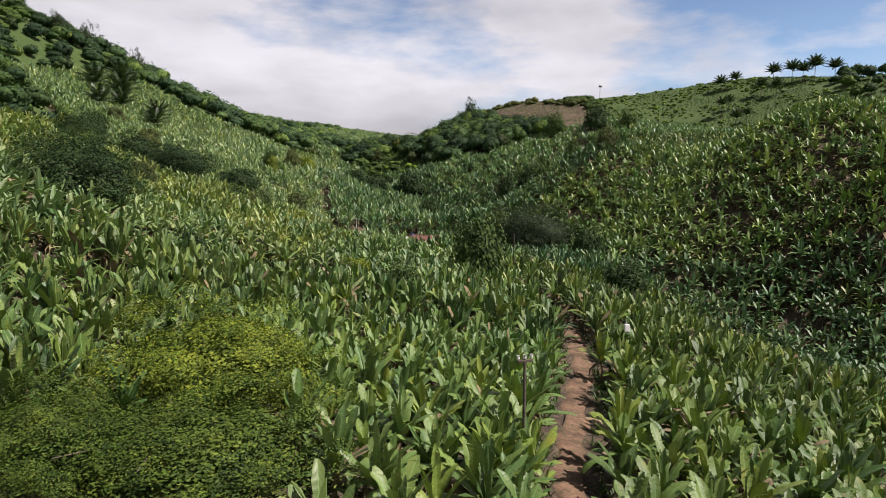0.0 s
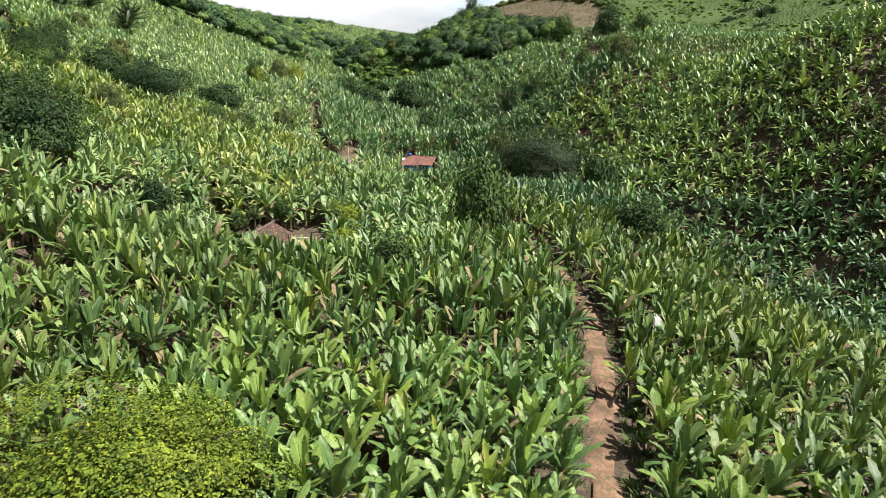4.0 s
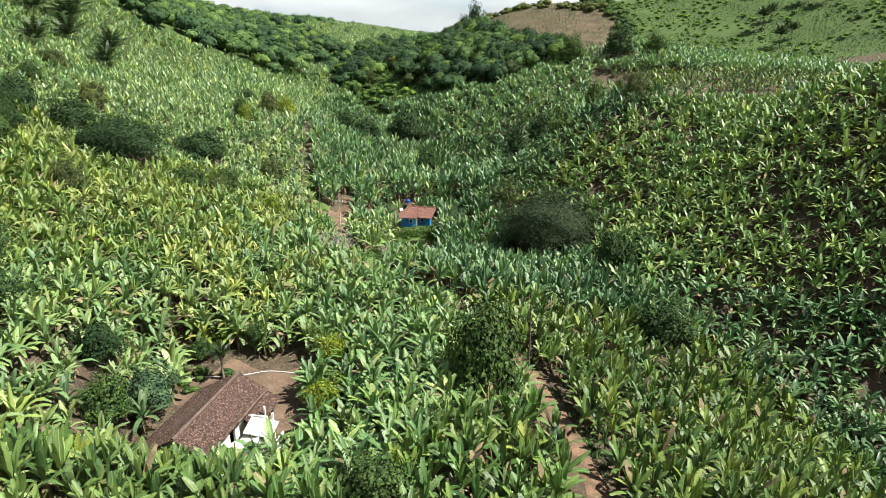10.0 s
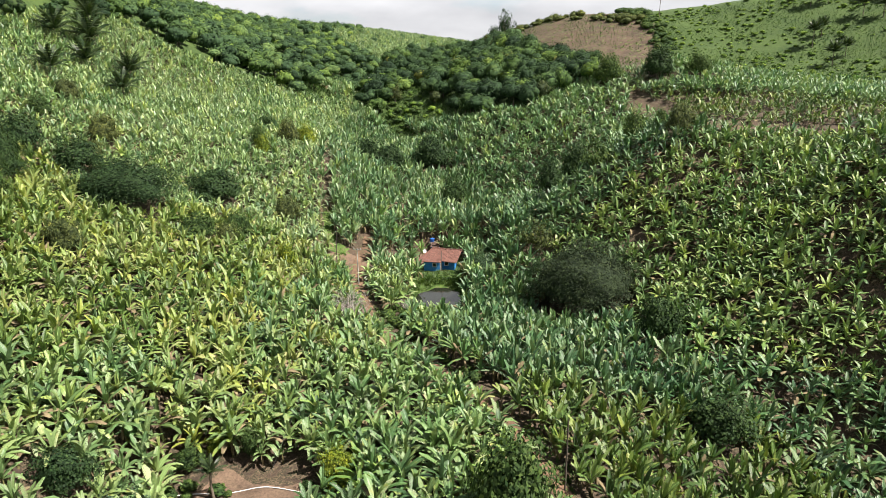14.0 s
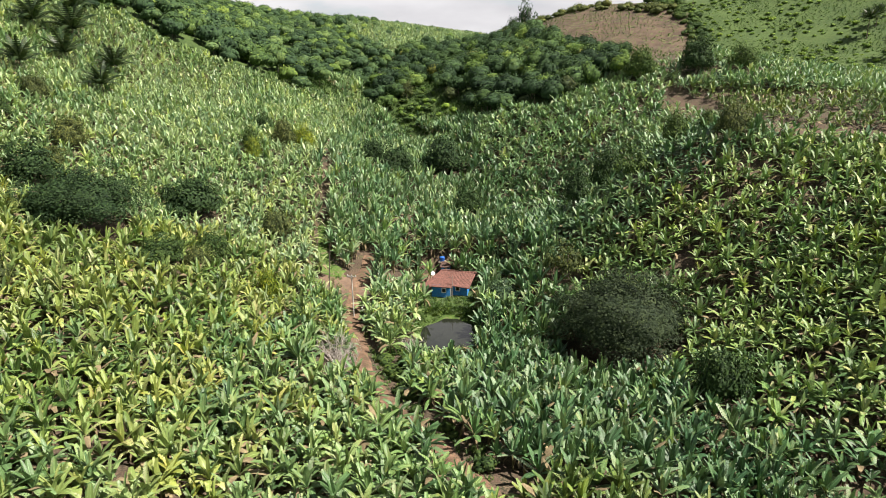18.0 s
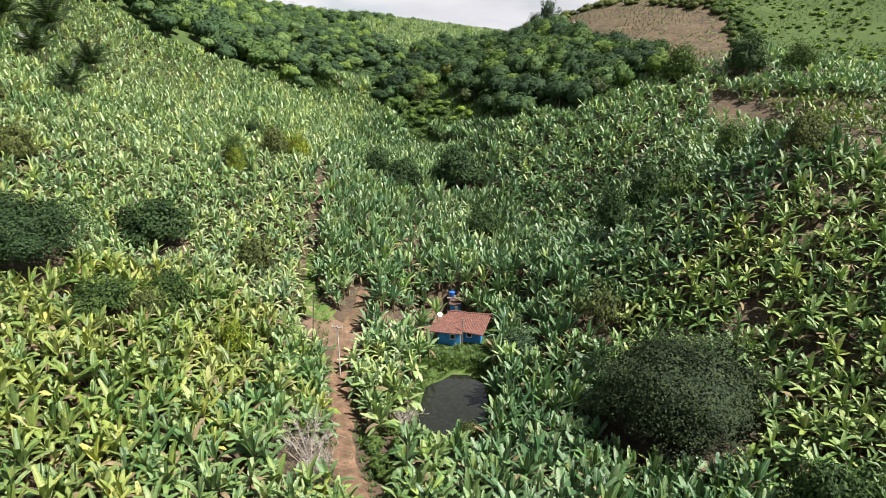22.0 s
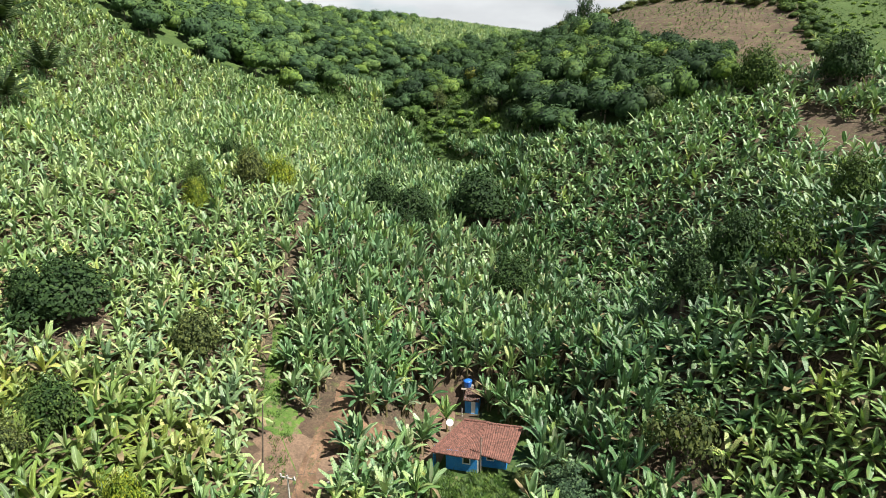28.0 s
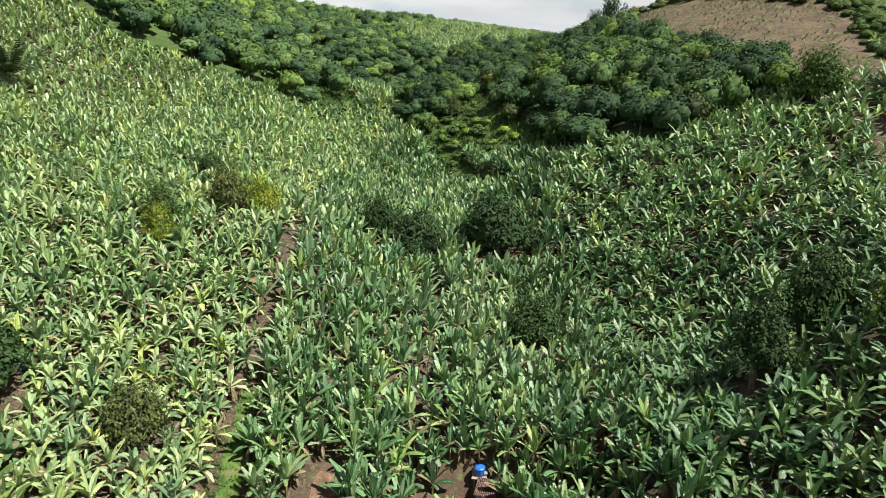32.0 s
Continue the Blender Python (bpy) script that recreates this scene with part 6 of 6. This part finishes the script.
x, y = lattice(2.2, -16, 6, 108, 140)
keep = (off_line(x, y, [(3, 104), (-4, 112), (-10, 121), (-11, 132), (-9, 140)]) < 2.4) & (off_line(x, y, ROAD) > 1.6)
shrubs("scrub", "green scrub along the ditch beside the road", x[keep], y[keep], (0.7, 1.5), "mid")
x, y = lattice(3.8, -62, 10, 228, 345)
keep = (off_line(x, y, [(-4, 222), (-12, 240), (-24, 265), (-38, 300), (-46, 340)]) < 14) & ~inside(x, y, FOREST_R) & ~inside(x, y, FOREST_L)
shrubs("scrub", "mixed green scrub in the gully", x[keep], y[keep], (1.0, 2.4), "mid", "shrub")
x, y = lattice(8.5, 40, 240, 215, 400)
keep = (inside(x, y, PASTURE)) & (fbm(x, y, 3.0) > 0.26)
shrubs("scrub", "low bushes scattered over the green pasture", x[keep], y[keep], (0.6, 1.9), "mid", "shrub")
hedge = [(74, 372), (78, 330), (74, 292), (64, 256)]
x, y = lattice(3.6, 50, 90, 245, 385)
keep = off_line(x, y, hedge) < 4
shrubs("scrub", "dark hedge along the edge of the ploughed field", x[keep], y[keep], (1.0, 2.8), "mid", "far")
x, y = lattice(4.2, 6, 80, 330, 400)
keep = off_line(x, y, [(12, 380), (24, 376), (40, 372), (52, 362), (62, 352), (72, 342)]) < 5
keep &= RNG.uniform(0, 1, len(x)) < 0.85
shrubs("scrub", "greyish scrub and small trees along the top of the field", x[keep], y[keep], (1.0, 3.4), "olive", "far")
x, y = lattice(1.5, 14, 78, 248, 395)
keep = inside(x, y, PLOUGHED) & (fbm(x * 0.35, y * 0.35, 1.0) > -0.2) & (RNG.uniform(0, 1, len(x)) < 0.7)
tufts("weeds", "small green weeds in rows on the ploughed field", x[keep], y[keep], RNG.uniform(0.25, 0.65, keep.sum()), WEED, 9, "weeds")
x, y = lattice(1.35, 50, 190, 220, 345)
keep = inside(x, y, PASTURE) & (fbm(x * 0.5, y * 0.5, 9.0) > -0.3)
tufts("weeds", "rank green weeds and low brush covering the pasture", x[keep], y[keep], RNG.uniform(0.25, 0.7, keep.sum()), BRUSH, 7, "weeds")
x, y = lattice(3.6, 50, 175, 220, 350)
keep = inside(x, y, PASTURE) & (fbm(x * 0.7, y * 0.7, 9.0) > -0.1)
shrubs("scrub", "green scrub standing in the upper pasture", x[keep], y[keep], (0.4, 1.4), "pasture", "shrub")
x, y = RNG.uniform(-15, 2, 3200), RNG.uniform(153, 163, 3200)
keep = (np.hypot((x + 5.8) / 5.0, (y - 165) / 4.0) > 1) & (off_line(x, y, LANE) > 1.5) & (np.hypot((x + 5.6) / 4.5, (y - 147.0) / 8.7) > 1)
tufts("grass", "green grass in front of the blue house", x[keep][::3], y[keep][::3], RNG.uniform(0.15, 0.4, len(x[keep][::3])), GRASS)
x, y = lattice(1.25, -80, 4, 252, 335)
keep = (inside(x, y, [(-37, 297), (-29, 315), (-16, 290), (-8, 274), (-10, 256), (-26, 280)]) | ((y > np.interp(x, (-80, -66, -58, -50, -40, -28, -8, 0), (270, 274, 286, 294, 290, 278, 256, 246))) & (y < 325))) & (fbm(x * 2, y * 2, 4.0) > -0.3) & (off_line(x, y, GLADE) > 4)
tufts("weeds", "rank weeds and brush on the gully slope", x[keep], y[keep], RNG.uniform(0.5, 1.5, keep.sum()), BRUSH, 7, "weeds")
x, y = lattice(5.0, -46, -6, 252, 318)
keep = (off_line(x, y, [(-10, 258), (-22, 284), (-34, 304)]) < 9) & (fbm(x * 2, y * 2, 4.0) > -0.1)
shrubs("scrub", "small bushes on the grassy gully slope", x[keep], y[keep], (0.9, 2.0), "pasture")


x, y = lattice(3.0, -132, -50, 262, 304)
keep = off_line(x, y, [(-128, 270), (-104, 266), (-92, 272), (-80, 275), (-66, 279), (-58, 291), (-50, 299)]) < 5.5
shrubs("scrub", "leafy scrub along the edge of the hillside wood", x[keep], y[keep], (0.9, 2.4), "mid")


def fallen_log(x, y, length, yaw):
    root = new("fallen_log")
    root.matrix_basis = pose(x, y, at(x, y), 0, 0, yaw)
    v, f, _ = tube([(-length / 2, 0, 0.3), (0, 0.2, 0.4), (length / 2, 0, 0.6)], (0.34, 0.28, 0.12), 7)
    part("trunk", fill_mesh("trunk", v, f, [TWIG], smooth=True), root)
    for k in (0.1, 0.25, 0.4):
        e = (length * (k + 0.12), (-1) ** int(k * 20) * 1.6, 1.5)
        v, f, _ = tube([(length * k, 0.1, 0.45), e], (0.14, 0.04), 5)
        part("branch", fill_mesh("branch", v, f, [TWIG], smooth=True), root)
    return tagged(root, "bleached fallen tree trunk on the ploughed field", "fallen log")


fallen_log(19, 347, 9, 20)
fallen_log(26, 352, 6, 75)


def stone(x, y, r):
    bm = bmesh.new()
    bmesh.ops.create_icosphere(bm, subdivisions=2, radius=r)
    for v in bm.verts:
        v.co = Vector((v.co.x * RNG.uniform(0.85, 1.25), v.co.y * RNG.uniform(0.85, 1.2), v.co.z * RNG.uniform(0.6, 0.8)))
    me = bpy.data.meshes.new("stone")
    bm.to_mesh(me)
    bm.free()
    me.materials.append(CONCRETE)
    ob = new("stone", me)
    ob.matrix_basis = pose(x, y, at(x, y) + 0.12 + 0.3 * r, 0, 0, RNG.uniform(0, 360))
    return tagged(ob, "pale grey stone on the verge of the dirt road", "stone", "stones along the verge")


for k in range(14):
    stone(-19.2 + 0.35 * math.sin(5.0 * k), 149.5 + 0.85 * k, RNG.uniform(0.14, 0.3))


x, y = lattice(1.9, -34, -8, 64, 96)
keep = (np.hypot(x + 19, y - 79) > 7.5) & (np.hypot(x + 19, y - 79) < 12.5) & (fbm(x * 2, y * 2, 6.0) > 0.0) & (off_line(x, y, ROAD) > 2)
shrubs("scrub", "weedy green undergrowth round the yard of the old house", x[keep], y[keep], (0.5, 1.1), "mid")
